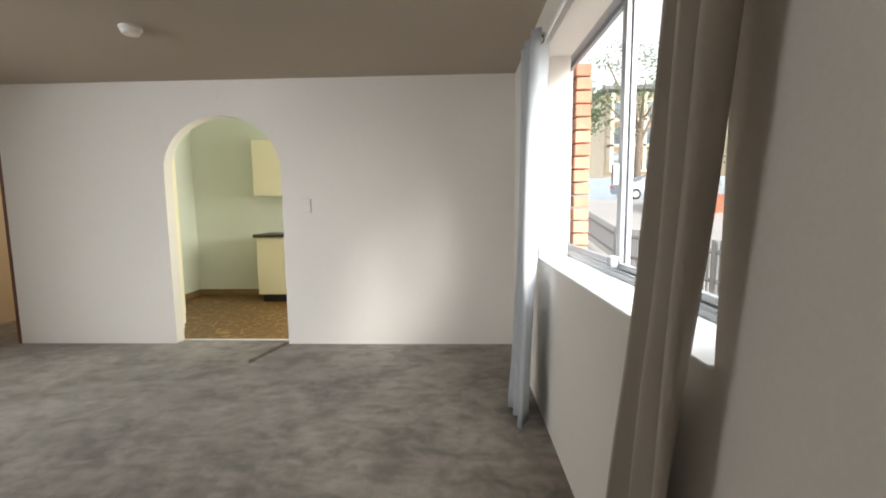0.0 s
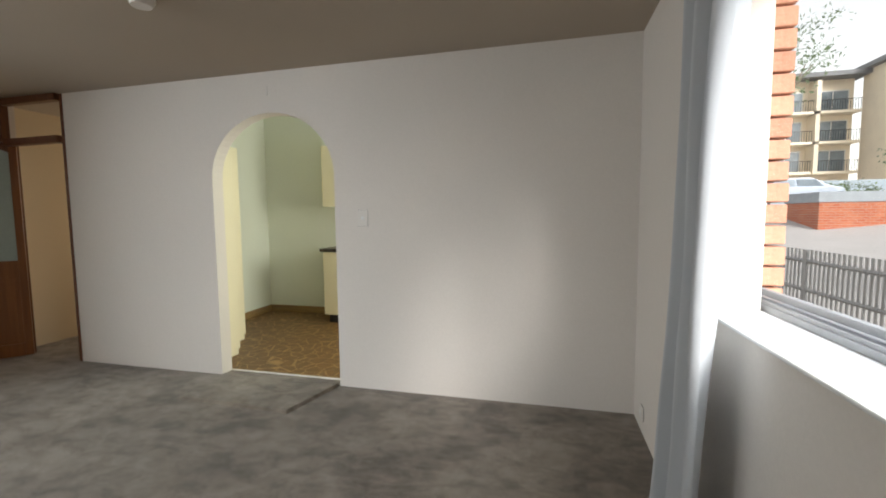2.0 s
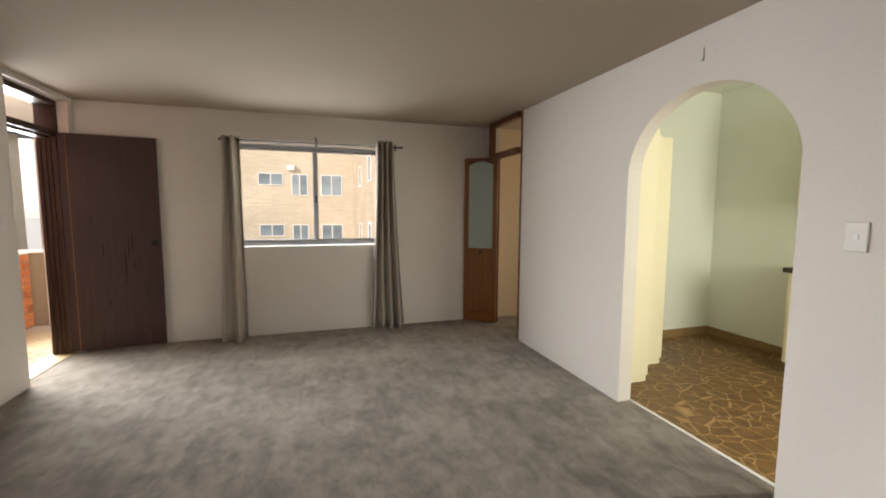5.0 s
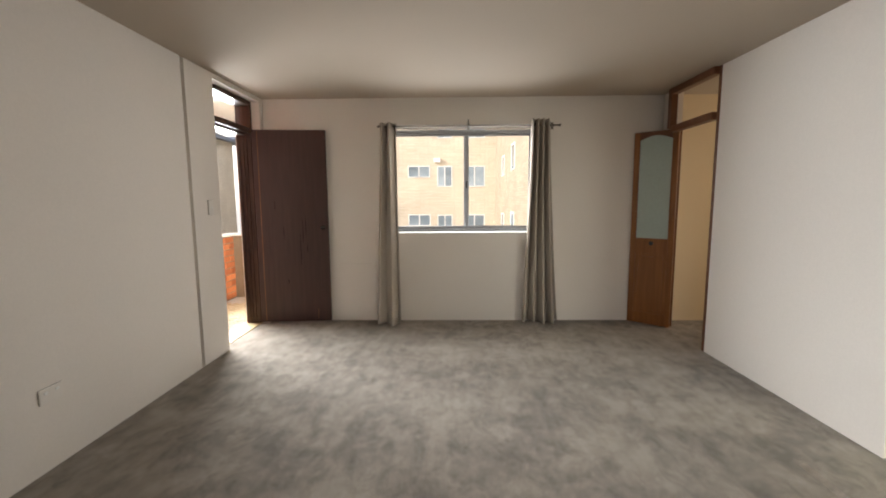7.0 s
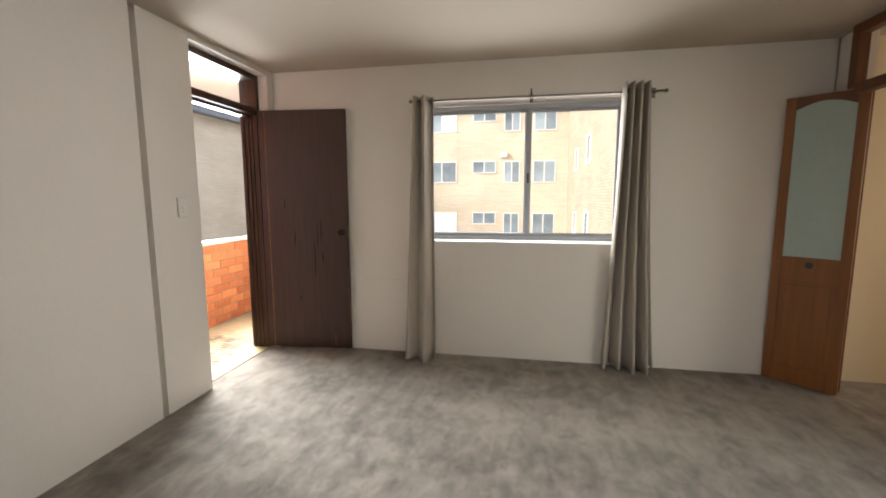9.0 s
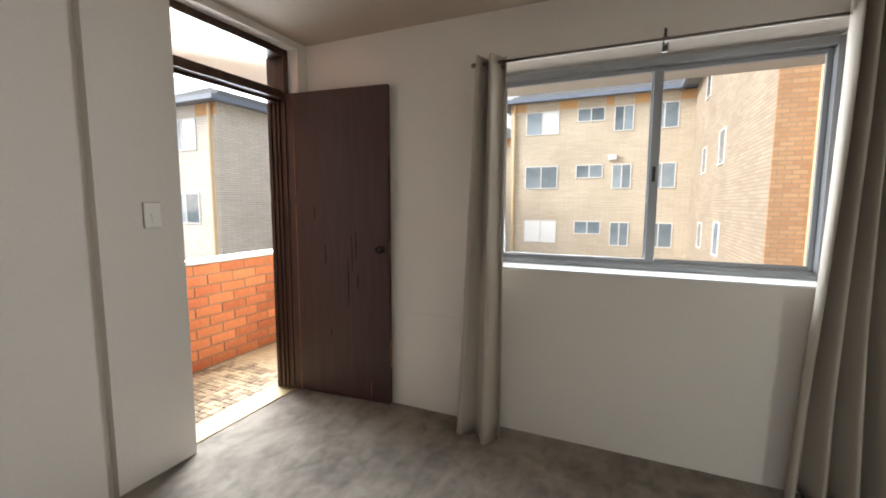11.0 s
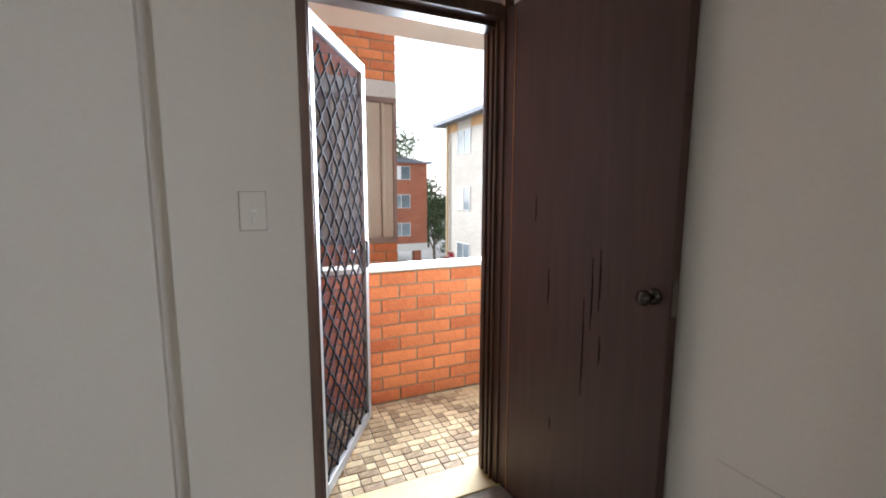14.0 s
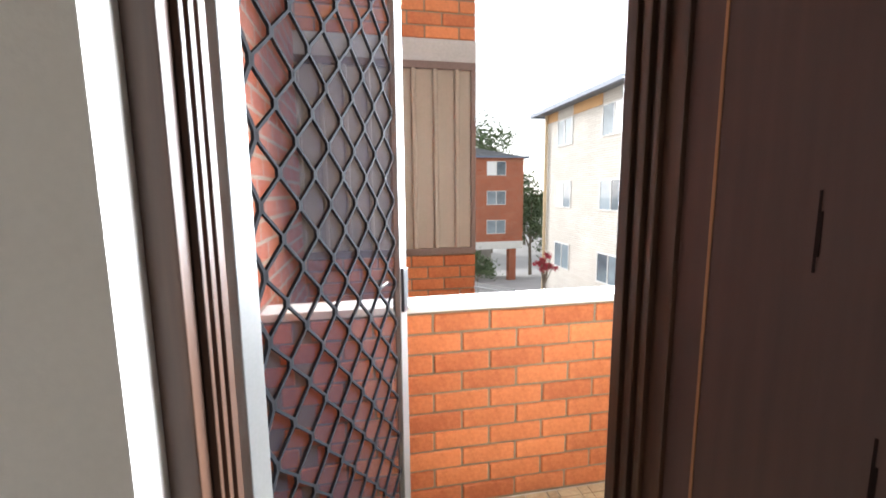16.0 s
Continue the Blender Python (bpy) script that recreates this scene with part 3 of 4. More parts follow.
part("jamb", boxes((HX1 - 0.03, HX1 + 0.0, NY - 0.006, NY + 0.10, 0, CZ), bevel=0.003), REDWOOD, hall)
part("head", boxes((HX0 + 0.062, HX1 - 0.03, NY - 0.045, NY + 0.018, CZ - 0.06, CZ), bevel=0.003), REDWOOD, hall)
part("transom_rail", boxes((HX0 + 0.062, HX1 - 0.03, NY - 0.045, NY + 0.018, 1.95, 2.012), bevel=0.003), REDWOOD, hall)
solid("wall_hall_nib", boxes((WX, HX0, NY + 0.02, NY + 0.10, 0, CZ)), WALL, "narrow off-white wall piece beside the hall frame", "wall")

gd = thing("glazed_door", "narrow honey-brown wooden door with frosted glass, standing open against the wall", "door", at=pose(-4.566, 4.205, 0.008, 0, 0, math.degrees(math.atan2(-0.312, -0.269))))
GW, GH = 0.412, 1.975
part("stile", boxes((0, 0.055, -0.018, 0.018, 0, GH), bevel=0.003), HONEY, gd)
part("stile", boxes((GW - 0.055, GW, -0.018, 0.018, 0, GH), bevel=0.003), HONEY, gd)
part("bottom_rail", boxes((0.055, GW - 0.055, -0.018, 0.018, 0, 0.12), bevel=0.003), HONEY, gd)
part("lock_rail", boxes((0.055, GW - 0.055, -0.018, 0.018, 0.74, 0.90), bevel=0.003), HONEY, gd)


def arched_rail():
    bm = bmesh.new()
    n = 10
    rows = []
    for i in range(n + 1):
        x = 0.055 + (GW - 0.11) * i / n
        z = GH - 0.085 + 0.045 * math.sin(math.pi * i / n)
        rows.append([bm.verts.new(p) for p in ((x, -0.018, z), (x, 0.018, z), (x, 0.018, GH), (x, -0.018, GH))])
    for a, b in zip(rows, rows[1:]):
        for j in range(4):
            bm.faces.new((a[j], b[j], b[(j + 1) % 4], a[(j + 1) % 4]))
    bm.faces.new(rows[0])
    bm.faces.new(rows[-1][::-1])
    bmesh.ops.recalc_face_normals(bm, faces=bm.faces)
    return bm


part("top_rail", arched_rail(), REDWOOD, gd, "arched reddish top rail")
part("pane", boxes((0.05, GW - 0.05, -0.004, 0.004, 0.895, GH - 0.04)), FROST, gd, "frosted greenish glass")
part("lower_panel", boxes((0.05, GW - 0.05, -0.008, 0.008, 0.115, 0.745), (0.085, GW - 0.085, -0.014, 0.014, 0.15, 0.71), bevel=0.004), HONEY, gd)
part("finger_pull", rod(rod(bmesh.new(), (GW / 2, 0.016, 0.85), (GW / 2, 0.022, 0.85), 0.022, seg=18), (GW / 2, 0.022, 0.85), (GW / 2, 0.025, 0.85), 0.013, seg=18), BLACK, gd)


# ---- curtains ----
def curtain(name, label, along, x0, folds, top, bottom, ztop, depth=0.03, out=1, lean=0.0, cloth=None):
    """A pleated drop in a plane of constant x; top and bottom: its two ends along y; out: the side of the room."""
    c = thing(name, label, "curtain", group="curtains")
    bm = bmesh.new()
    nu, nv = folds * 12, 22
    grid = []
    for j in range(nv + 1):
        v = j / nv
        row = []
        e = v ** 1.3
        a, b = top[0] + (bottom[0] - top[0]) * e, top[1] + (bottom[1] - top[1]) * e
        for i in range(nu + 1):
            u = i / nu
            ph = 2 * math.pi * folds * u
            amp = depth * (1.0 + 0.25 * math.sin(3.1 * u + 5 * v))
            wob = 0.006 * noise.noise(Vector((u * 6, v * 5, x0)))
            x = x0 + lean * v + out * (amp * math.sin(ph + 0.5 * math.sin(2 * v + u * 4)) + wob)
            y = a + (b - a) * (u + 0.25 / folds * math.sin(2 * ph) / 6.28)
            z = ztop - (ztop - 0.012 - 0.012 * math.sin(7 * u)) * v
            row.append(bm.verts.new((x, y, z)))
        grid.append(row)
    for j in range(nv):
        for i in range(nu):
            bm.faces.new((grid[j][i], grid[j][i + 1], grid[j + 1][i + 1], grid[j + 1][i]))
    fab = part("fabric", bm, cloth or CLOTH, c, smooth=True)
    sol = fab.modifiers.new("thick", "SOLIDIFY")
    sol.thickness = 0.003
    for i in range(folds * 2):
        u = (i + 0.5) / (folds * 2)
        y = top[0] + (top[1] - top[0]) * u
        ring = bmesh.new()
        seg = 14
        rr = []
        for s in range(seg):
            an = 2 * math.pi * s / seg
            rr.append([ring.verts.new((x0 + 0.02 * math.cos(an) * k, y + w, ztop - 0.045 + 0.02 * math.sin(an) * k)) for k, w in ((0.8, -0.003), (1.15, -0.003), (1.15, 0.003), (0.8, 0.003))])
        for s in range(seg):
            p, q = rr[s], rr[(s + 1) % seg]
            for k in range(4):
                ring.faces.new((p[k], p[(k + 1) % 4], q[(k + 1) % 4], q[k]))
        bmesh.ops.recalc_face_normals(ring, faces=ring.faces)
        part("eyelet", ring, STEEL, c, "metal eyelet ring")
    return c


curtain("curtain", "grey-beige eyelet curtain gathered at the courtyard window, hem on the carpet", "y", -4.775, 2, (1.265, 1.425), (1.21, 1.455), 2.10, 0.045, lean=0.10)
curtain("curtain", "grey-beige striped eyelet curtain flaring towards the floor", "y", -4.775, 4, (2.81, 3.01), (2.74, 3.125), 2.12, 0.078)
curtain("curtain", "pale curtain lit from behind at the street window", "y", 0.64, 3, (2.57, 2.97), (2.68, 3.06), 2.10, 0.045, -1, lean=-0.045, cloth=CLOTH_BACKLIT)
curtain("curtain", "heavy taupe curtain hanging across the end of the street window", "y", 0.66, 3, (1.10, 1.32), (1.36, 1.70), 2.10, 0.036, -1)


def curtain_rod(label, x, y0, y1, z, wall):
    r = thing("curtain_rod", label, "curtain rod", group="curtain rods")
    part("rod", rod(bmesh.new(), (x, y0, z), (x, y1, z), 0.008), WHITE if wall > 0 else STEEL, r, smooth=True)
    for y in (y0, y1):
        part("finial", ball(bmesh.new(), (x, y, z), 0.014), STEEL, r, smooth=True)
    for y in (y0 + 0.06, (y0 + y1) / 2, y1 - 0.06):
        part("bracket", boxes((min(x, wall), max(x, wall), y - 0.006, y + 0.006, z - 0.006, z + 0.006), (wall - 0.004, wall + 0.004, y - 0.012, y + 0.012, z - 0.03, z + 0.04)), STEEL, r)


curtain_rod("thin curtain rod on brackets over the courtyard window", -4.775, 1.245, 3.10, 2.065, WX)
curtain_rod("thin pale curtain rod on brackets over the street window", 0.664, 1.02, 3.03, 2.06, EX)
tagged(part("wall_hook", boxes((WX, WX + 0.012, 2.165, 2.177, 2.10, 2.14), (WX + 0.012, WX + 0.024, 2.167, 2.175, 2.10, 2.108), bevel=0.002), BLACK, None), "small dark curtain bracket above the window", "hook")
# small hook on the wall above the arch
tagged(part("wall_stain", boxes((-1.876, -1.862, NY - 0.006, NY, 2.19, 2.26), (-1.873, -1.865, NY - 0.012, NY - 0.006, 2.19, 2.20), bevel=0.002), PLASTIC, None), "small painted-over hook above the arch", "hook")

# ---- fittings ----
smoke = thing("smoke_detector", "round white smoke detector on the ceiling", "smoke detector")
part("base", rod(bmesh.new(), (-1.775, 3.09, CZ), (-1.775, 3.09, CZ - 0.018), 0.062, seg=32), PLASTIC, smoke, smooth=False)
part("cover", rod(bmesh.new(), (-1.775, 3.09, CZ - 0.018), (-1.775, 3.09, CZ - 0.042), 0.056, 0.046, seg=32), PLASTIC, smoke)


def wall_plate(name, label, centre, w, h, facing, rockers):
    """A plate on a wall; facing: degrees about z, 0 looks towards -y."""
    p = thing(name, label, name.replace("_", " "), at=pose(*centre, 0, 0, facing))
    # thin dark rim, coloured for the shadow line round the plate
    part("back_box", boxes((-w / 2 - 0.0012, w / 2 + 0.0012, -0.003, 0, -h / 2 - 0.0012, h / 2 + 0.0012)), mat("rim_shade", (0.22, 0.20, 0.18), 0.8, 0.2, 10, 80, 0.1), p)
    part("plate", boxes((-w / 2, w / 2, -0.010, 0, -h / 2, h / 2), bevel=0.003), PLASTIC, p)
    for dx, dz, rw, rh in rockers:
        part("rocker", boxes((dx - rw / 2, dx + rw / 2, -0.015, -0.009, dz - rh / 2, dz + rh / 2), bevel=0.002), WHITE, p)
    return p


wall_plate("light_switch", "white square light switch beside the entry door", (-3.787, SY, 1.261), 0.075, 0.118, 180, ((0, 0.0, 0.018, 0.012), (0.0, -0.028, 0.008, 0.016)))
wall_plate("light_switch", "white light switch plate beside the kitchen arch", (-1.115, NY, 1.27), 0.075, 0.118, 0, ((0, 0.0, 0.02, 0.02),))
wall_plate("power_socket", "white double power socket low on the wall", (-2.30, SY, 0.375), 0.118, 0.075, 180, ((-0.03, 0.015, 0.018, 0.014), (0.03, 0.015, 0.018, 0.014)))
wall_plate("phone_socket", "small white phone socket near the carpet", (EX, 3.93, 0.12), 0.075, 0.075, -90, ((0, 0, 0.02, 0.02),))
tagged(part("wall_plug", rod(bmesh.new(), (WX, 3.045, 0.70), (WX + 0.006, 3.045, 0.70), 0.006), BLACK, None), "small dark plug in the wall", "wall plug")

tagged(part("scuff_mark", boxes((WX, WX + 0.0015, 0.80, 1.12, 0.628, 0.632)), mat("scuff", (0.63, 0.585, 0.535), 0.8, 0.1, 9, 80, 0.0), None), "faint horizontal scuff line on the painted wall", "scuff mark")

# ---- kitchen ----
for nm, x1, y0, y1, zt in (("tall_cabinet", -2.62, 4.275, 4.64, 1.99), ("tall_cabinet", -2.90, 4.644, 5.06, 1.99)):
    cab = thing(nm, "tall cream pantry cupboard beside the kitchen arch", "cabinet", group="pantry cupboards")
    part("body", boxes((-3.515, x1 - 0.02, y0, y1, 0.0, zt), bevel=0.002), CREAM, cab)
    part("door", boxes((x1 - 0.018, x1, y0 + 0.002, y1 - 0.002, 0.06, zt), bevel=0.003), CREAM, cab)
bxs = (-2.43, -1.83, -1.23)
for x in bxs:
    cab = thing("base_cabinet", "cream laminate kitchen base cabinet with a dark kickboard", "cabinet", group="kitchen base cabinets")
    part("body", boxes((x + 0.002, x + 0.598, 5.87, 6.325, 0.10, 0.865), bevel=0.002), CREAM, cab)
    part("door", boxes((x + 0.004, x + 0.596, 5.85, 5.868, 0.11, 0.86), bevel=0.003), CREAM, cab)
    part("kickboard", boxes((x + 0.03, x + 0.598, 5.92, 5.94, -0.004, 0.10)), BLACK, cab)
tagged(part("worktop", boxes((-2.46, -0.62, 5.83, 6.325, 0.866, 0.905), bevel=0.004), BENCH, None), "dark laminate kitchen worktop on the base cabinets", "worktop")
for x in (-2.50, -1.90, -1.30):
    cab = thing("wall_cabinet", "cream laminate kitchen wall cabinet", "cabinet", group="kitchen wall cabinets")
    part("body", boxes((x + 0.002, x + 0.598, 6.02, 6.33, 1.41, 2.14), bevel=0.002), CREAM, cab)
    part("door", boxes((x + 0.004, x + 0.596, 6.00, 6.018, 1.41, 2.14), bevel=0.003), CREAM, cab)

# ---- walkway outside the entry ----
PX0, PX1, PY = -6.16, -3.83, -1.07
solid("walkway_slab", boxes((PX0 - 0.12, PX1 + 0.3, PY - 0.12, SY - 0.26, -0.25, -0.042), (PX0 - 0.12, WX - T, SY - 0.26, 6.0, -0.25, -0.042)), GROUT, "tiled access walkway with pale grout", "walkway")
solid("soffit", boxes((-7.0, 1.0, -1.62, SY - 0.26, 2.45, 2.62), (-7.0, WX - T, SY - 0.26, 6.8, 2.45, 2.62)), SOFFIT, "cream painted slab over the walkway", "soffit")
solid("parapet_core", boxes((PX0 - 0.11, PX1, PY - 0.115, PY - 0.008, -0.25, 0.835), (PX0 - 0.115, PX0 - 0.008, PY - 0.008, 6.0, -0.25, 0.835)), MORTAR, "mortar body of the walkway parapet", "parapet")
solid("parapet_coping", boxes((PX0 - 0.13, PX1, PY - 0.13, PY + 0.012, 0.835, 0.868), (PX0 - 0.13, PX0 + 0.012, PY + 0.012, 6.0, 0.835, 0.868), bevel=0.005), COPING, "white painted coping on the brick parapet", "coping")
side = solid("wall_side", boxes((PX1 + 0.01, PX1 + 0.24, -2.42, SY - 0.26, -6, 2.45)), REDFAR, "orange brick side wall closing the walkway", "wall")
# neighbouring brick wing with a ribbed panel
CX, CY = -5.03, -2.42
solid("wing_core", boxes((CX + 0.006, 1.0, CY - 0.24, CY - 0.008, -6, 6.5)), MORTAR, "mortar body of the neighbouring brick wing", "wall")
solid("lintel", boxes((CX - 0.004, -3.5, CY - 0.02, CY + 0.006, 2.197, 2.345), bevel=0.004), CONCRETE, "weathered concrete lintel band", "lintel")
rib = thing("ribbed_panel", "brown ribbed metal infill panel in a dark timber frame", "wall panel")
part("frame", boxes((CX, -3.5, CY - 0.01, CY + 0.02, 2.145, 2.196), (CX, CX + 0.035, CY - 0.01, CY + 0.02, 0.91, 2.145), (CX, -3.5, CY - 0.01, CY + 0.02, 0.862, 0.91), bevel=0.003), PANELF, rib)
part("sheet", boxes((CX + 0.035, -3.5, CY - 0.008, CY - 0.002, 0.91, 2.145)), PANEL, rib)
for i in range(8):
    x = CX + 0.12 + i * 0.152
    part("rib", boxes((x, x + 0.034, CY - 0.003, CY + 0.034, 0.91, 2.145), bevel=0.009), PANEL, rib)

# ---- ground ----


def ground_z(x, y):
    z = -0.55
    if x < 0:
        k = min(1.0, -x / 12.0)
        z -= 1.2 * k * k * (3 - 2 * k)
    if y < -2:
        z -= min(9.0, (-y - 2) * 0.155)
    if x > 0 and y > -10:
        d = math.hypot(x, max(0.0, y)) - 14.0
        if d > 0:
            z += min(2.05, d * 0.2)
    return z


def ground_sheet():
    bm = bmesh.new()
    st = [-600, -250, -120, -80] + list(range(-60, 62, 2)) + [80, 120, 250, 600]
    rows = [[bm.verts.new((x, y, ground_z(x, y))) for x in st] for y in st]
    for a, b in zip(rows, rows[1:]):
        for i in range(len(st) - 1):
            bm.faces.new((a[i], a[i + 1], b[i + 1], b[i]))
    return bm


solid("ground", ground_sheet(), ASPHALT, "pale concrete yards and driveways on sloping land", "ground")


# ---- far buildings ----
# panes with white blinds drawn: window centre along the wall, height, pane
BLINDS = {(-2.1, 5.35, 1), (-2.1, 0.0, 0), (-2.1, 0.0, 1), (3.28, 5.35, 0), (3.28, 0.0, 1), (-16.75, 1.17, 0), (-13.1, 3.85, 1), (-16.55, 3.43, 0), (-12.0, 0.73, 1)}


def far_building(name, label, x0, x1, y0, y1, z0, z1, wallmat, windows, roof=True, rise=1.9, over=0.5):
    """windows: (face, centre along the face, z, width, height, panes); faces e, n, s by the way that they look."""
    b = thing(name, label, "building", group="blocks of flats around")
    part("wall", boxes((x0, x1, y0, y1, z0, z1)), wallmat, b)
    if roof:
        bm = bmesh.new()
        o = over
        low = [Vector(p) for p in ((x0 - o, y0 - o, z1), (x1 + o, y0 - o, z1), (x1 + o, y1 + o, z1), (x0 - o, y1 + o, z1))]
        if x1 - x0 > y1 - y0:
            h = (y1 - y0) / 2
            ra, rb = Vector((x0 + h, (y0 + y1) / 2, z1 + rise)), Vector((x1 - h, (y0 + y1) / 2, z1 + rise))
            top = [ra, rb, rb, ra]
        else:
            h = (x1 - x0) / 2
            ra, rb = Vector(((x0 + x1) / 2, y0 + h, z1 + rise)), Vector(((x0 + x1) / 2, y1 - h, z1 + rise))
            top = [ra, ra, rb, rb]
        # tile courses, each lapping over the one below
        courses, prev = 20, None
        for k in range(courses):
            foot = [bm.verts.new(a.lerp(c, k / courses) + Vector((0, 0, 0.05))) for a, c in zip(low, top)]
            head = [bm.verts.new(a.lerp(c, (k + 1) / courses)) for a, c in zip(low, top)]
            base = prev or [bm.verts.new(a) for a in low]
            for q in range(4):
                w = (q + 1) % 4
                bm.faces.new((base[q], base[w], foot[w], foot[q]))
                bm.faces.new((foot[q], foot[w], head[w], head[q]))
            if k == 0:
                bm.faces.new(base[::-1])
            prev = head
        rf = part("roof", bm, ROOF, b, "dark grey tiled hip roof")
        g = 0.12
        part("gutter", boxes((x0 - o - g, x1 + o + g, y0 - o - g, y0 - o, z1 - 0.06, z1 + 0.1), (x0 - o - g, x1 + o + g, y1 + o, y1 + o + g, z1 - 0.06, z1 + 0.1), (x0 - o - g, x0 - o, y0 - o, y1 + o, z1 - 0.06, z1 + 0.1), (x1 + o, x1 + o + g, y0 - o, y1 + o, z1 - 0.06, z1 + 0.1)), GUTTER, rf)
        cuts = sorted((c - w / 2 - 0.03, c + w / 2 + 0.03) for face, c, z, w, h, panes in windows if face == "e" and z + h / 2 > z1 - 0.6)
        ends = [y0 - 0.02] + [v for cut in cuts for v in cut] + [y1 + 0.02]
        for k in range(0, len(ends), 2):
            part("eave_band", boxes((x1, x1 + 0.025, ends[k], ends[k + 1], z1 - 0.42, z1 - 0.02)), EAVE, b, "orange painted boards between the top windows")
    for face, c, z, w, h, panes in windows:
        if face == "e":
            m = pose(x1, c, z, 0, 0, 90)
        elif face == "w":
            m = pose(x0, c, z, 0, 0, -90)
        elif face == "n":
            m = pose(c, y1, z, 0, 0, 180)
        else:
            m = pose(c, y0, z, 0, 0, 0)
        fr = part("window", boxes((-w / 2, -w / 2 + 0.05, -0.03, 0.02, -h / 2, h / 2), (w / 2 - 0.05, w / 2, -0.03, 0.02, -h / 2, h / 2), (-w / 2 + 0.05, w / 2 - 0.05, -0.03, 0.02, h / 2 - 0.05, h / 2), (-w / 2, w / 2, -0.045, 0.02, -h / 2 - 0.045, -h / 2), *[(-w / 2 + w * k / panes - 0.025, -w / 2 + w * k / panes + 0.025, -0.03, 0.02, -h / 2, h / 2 - 0.05) for k in range(1, panes)]), FARFRAME, b)
        fr.matrix_basis = m
        for k in range(panes):
            a0, a1 = -w / 2 + w * k / panes + 0.03, -w / 2 + w * (k + 1) / panes - 0.03
            part("pane", boxes((a0, a1, -0.012, 0.015, -h / 2, h / 2 - 0.05)), WHITE if (round(c, 2), round(z, 2), k) in BLINDS else FARGLASS, fr)
    return b


STO = (0.0, 2.7, 5.35)
wins = []
for z in STO:
    wins += [("e", -2.1, z, 1.62, 1.08, 2), ("e", 0.18, z + 0.25, 1.25, 0.6, 2), ("e", 1.62, z - 0.02, 0.84, 1.1, 2), ("e", 3.28, z - 0.02, 1.15, 1.1, 2)]
far_building("apartment_building", "three-storey tan brick flats with a dark tiled roof", -34, -24, -3.7, 12, -4, 6.35, TANBRICK, wins, rise=3.2)
tagged(part("wall_vent", boxes((-24.0, -23.82, 1.02, 1.38, 3.42, 3.66), bevel=0.02), WHITE, None), "small white vent box on the tan brick facade", "vent")
wins = [("s", -20.5, z + 0.25, 0.9, 0.9, 1) for z in STO] + [("s", -17.3, z + 0.35, 0.9, 1.0, 1) for z in STO]
far_building("apartment_building", "three-storey tan brick wing with small windows", -25, -12.4, 4.45, 16, -4, 6.35, TANBRICK_DIM, wins, rise=1.9)
tagged(part("brick_facing", boxes((-12.4, -12.33, 4.45, 16, -4, 6.0)), ORANGEBRICK, None), "orange brick end facing of the wing", "facing", kind="structure")
wins = []
for z in (-1.55, 1.17, 3.85):
    wins += [("e", -13.1, z, 1.5, 1.1, 2), ("e", -16.75, z, 1.4, 1.1, 2), ("n", -16.5, z, 1.3, 1.1, 2)]
far_building("apartment_building", "three-storey tan brick flats at the downhill end of the court", -26, -13.0, -18.6, -11.3, -7, 4.85, TANBRICK_LIT, wins)
far_building("apartment_building", "tan brick link set back between two wings", -36, -27, -11.2, -3.8, -5, 5.2, TANBRICK, [("e", -6.0, z, 1.4, 1.1, 2) for z in STO])
wins = []
for z in (3.43, 0.73, -1.98):
    wins += [("n", -16.55, z, 1.85, 1.25, 2), ("n", -12.0, z, 1.85, 1.25, 2)]
red = far_building("apartment_building", "red brick flats with a grey roof and open ground-floor parking", -19.2, -7.0, -47, -37, -3.4, 4.4, REDFAR, wins, rise=1.6, over=0.3)
part("slab", boxes((-19.2, -7.0, -46.8, -36.9, -4.1, -3.4)), COPING, red, "white concrete slab over the parking")
for x in (-18.6, -14, -9):
    part("pier", boxes((x, x + 0.7, -37.8, -37.1, -9, -4.1)), REDFAR, red)
part("back_wall", boxes((-19.0, -7.2, -46.5, -46.2, -9, -4.1)), CONCRETE, red)
for x, y, zz in ((-23.9, -3.5, 6.3), (-12.9, -11.5, 4.8), (-12.25, 5.1, 6.0), (-12.9, -18.45, 4.8)):
    tagged(part("downpipe", rod(bmesh.new(), (x, y, -4), (x, y, zz), 0.07), PIPE, None), "cream painted downpipe on the brick corner", "downpipe")

# ---- street side ----


def balcony_block(label, x0, x1, y0, y1, ztop, floors, bays):
    """Rendered flats whose balconies look towards -y."""
    b = thing("apartment_building", label, "building", group="blocks of flats around")
    part("wall", boxes((x0, x1, y0, y1, -1, ztop)), RENDERED, b)
    part("roof", boxes((x0 - 0.6, x1 + 0.6, y0 - 1.6, y1 + 0.6, ztop, ztop + 0.4)), ROOF, b)
    for z in floors:
        for x in bays:
            bal = part("balcony", boxes((x, x + 3.2, y0 - 1.4, y0, z - 0.25, z), (x - 0.35, x, y0 - 1.4, y0, z - 0.25, z + 2.8)), RENDERED, b)
            part("railing", boxes((x, x + 3.2, y0 - 1.38, y0 - 1.34, z + 0.95, z + 1.0), *[(x + 0.1 + k * 0.2, x + 0.13 + k * 0.2, y0 - 1.38, y0 - 1.35, z, z + 0.95) for k in range(16)]), DARKALU, bal)
            wd = part("window", boxes((x + 0.3, x + 2.9, y0 - 0.07, y0 - 0.01, z, z + 2.1)), FARFRAME, b)
            for k in range(2):
                part("pane", boxes((x + 0.4 + k * 1.25, x + 1.55 + k * 1.25, y0 - 0.10, y0 - 0.06, z + 0.1, z + 2.0)), FARGLASS, wd)


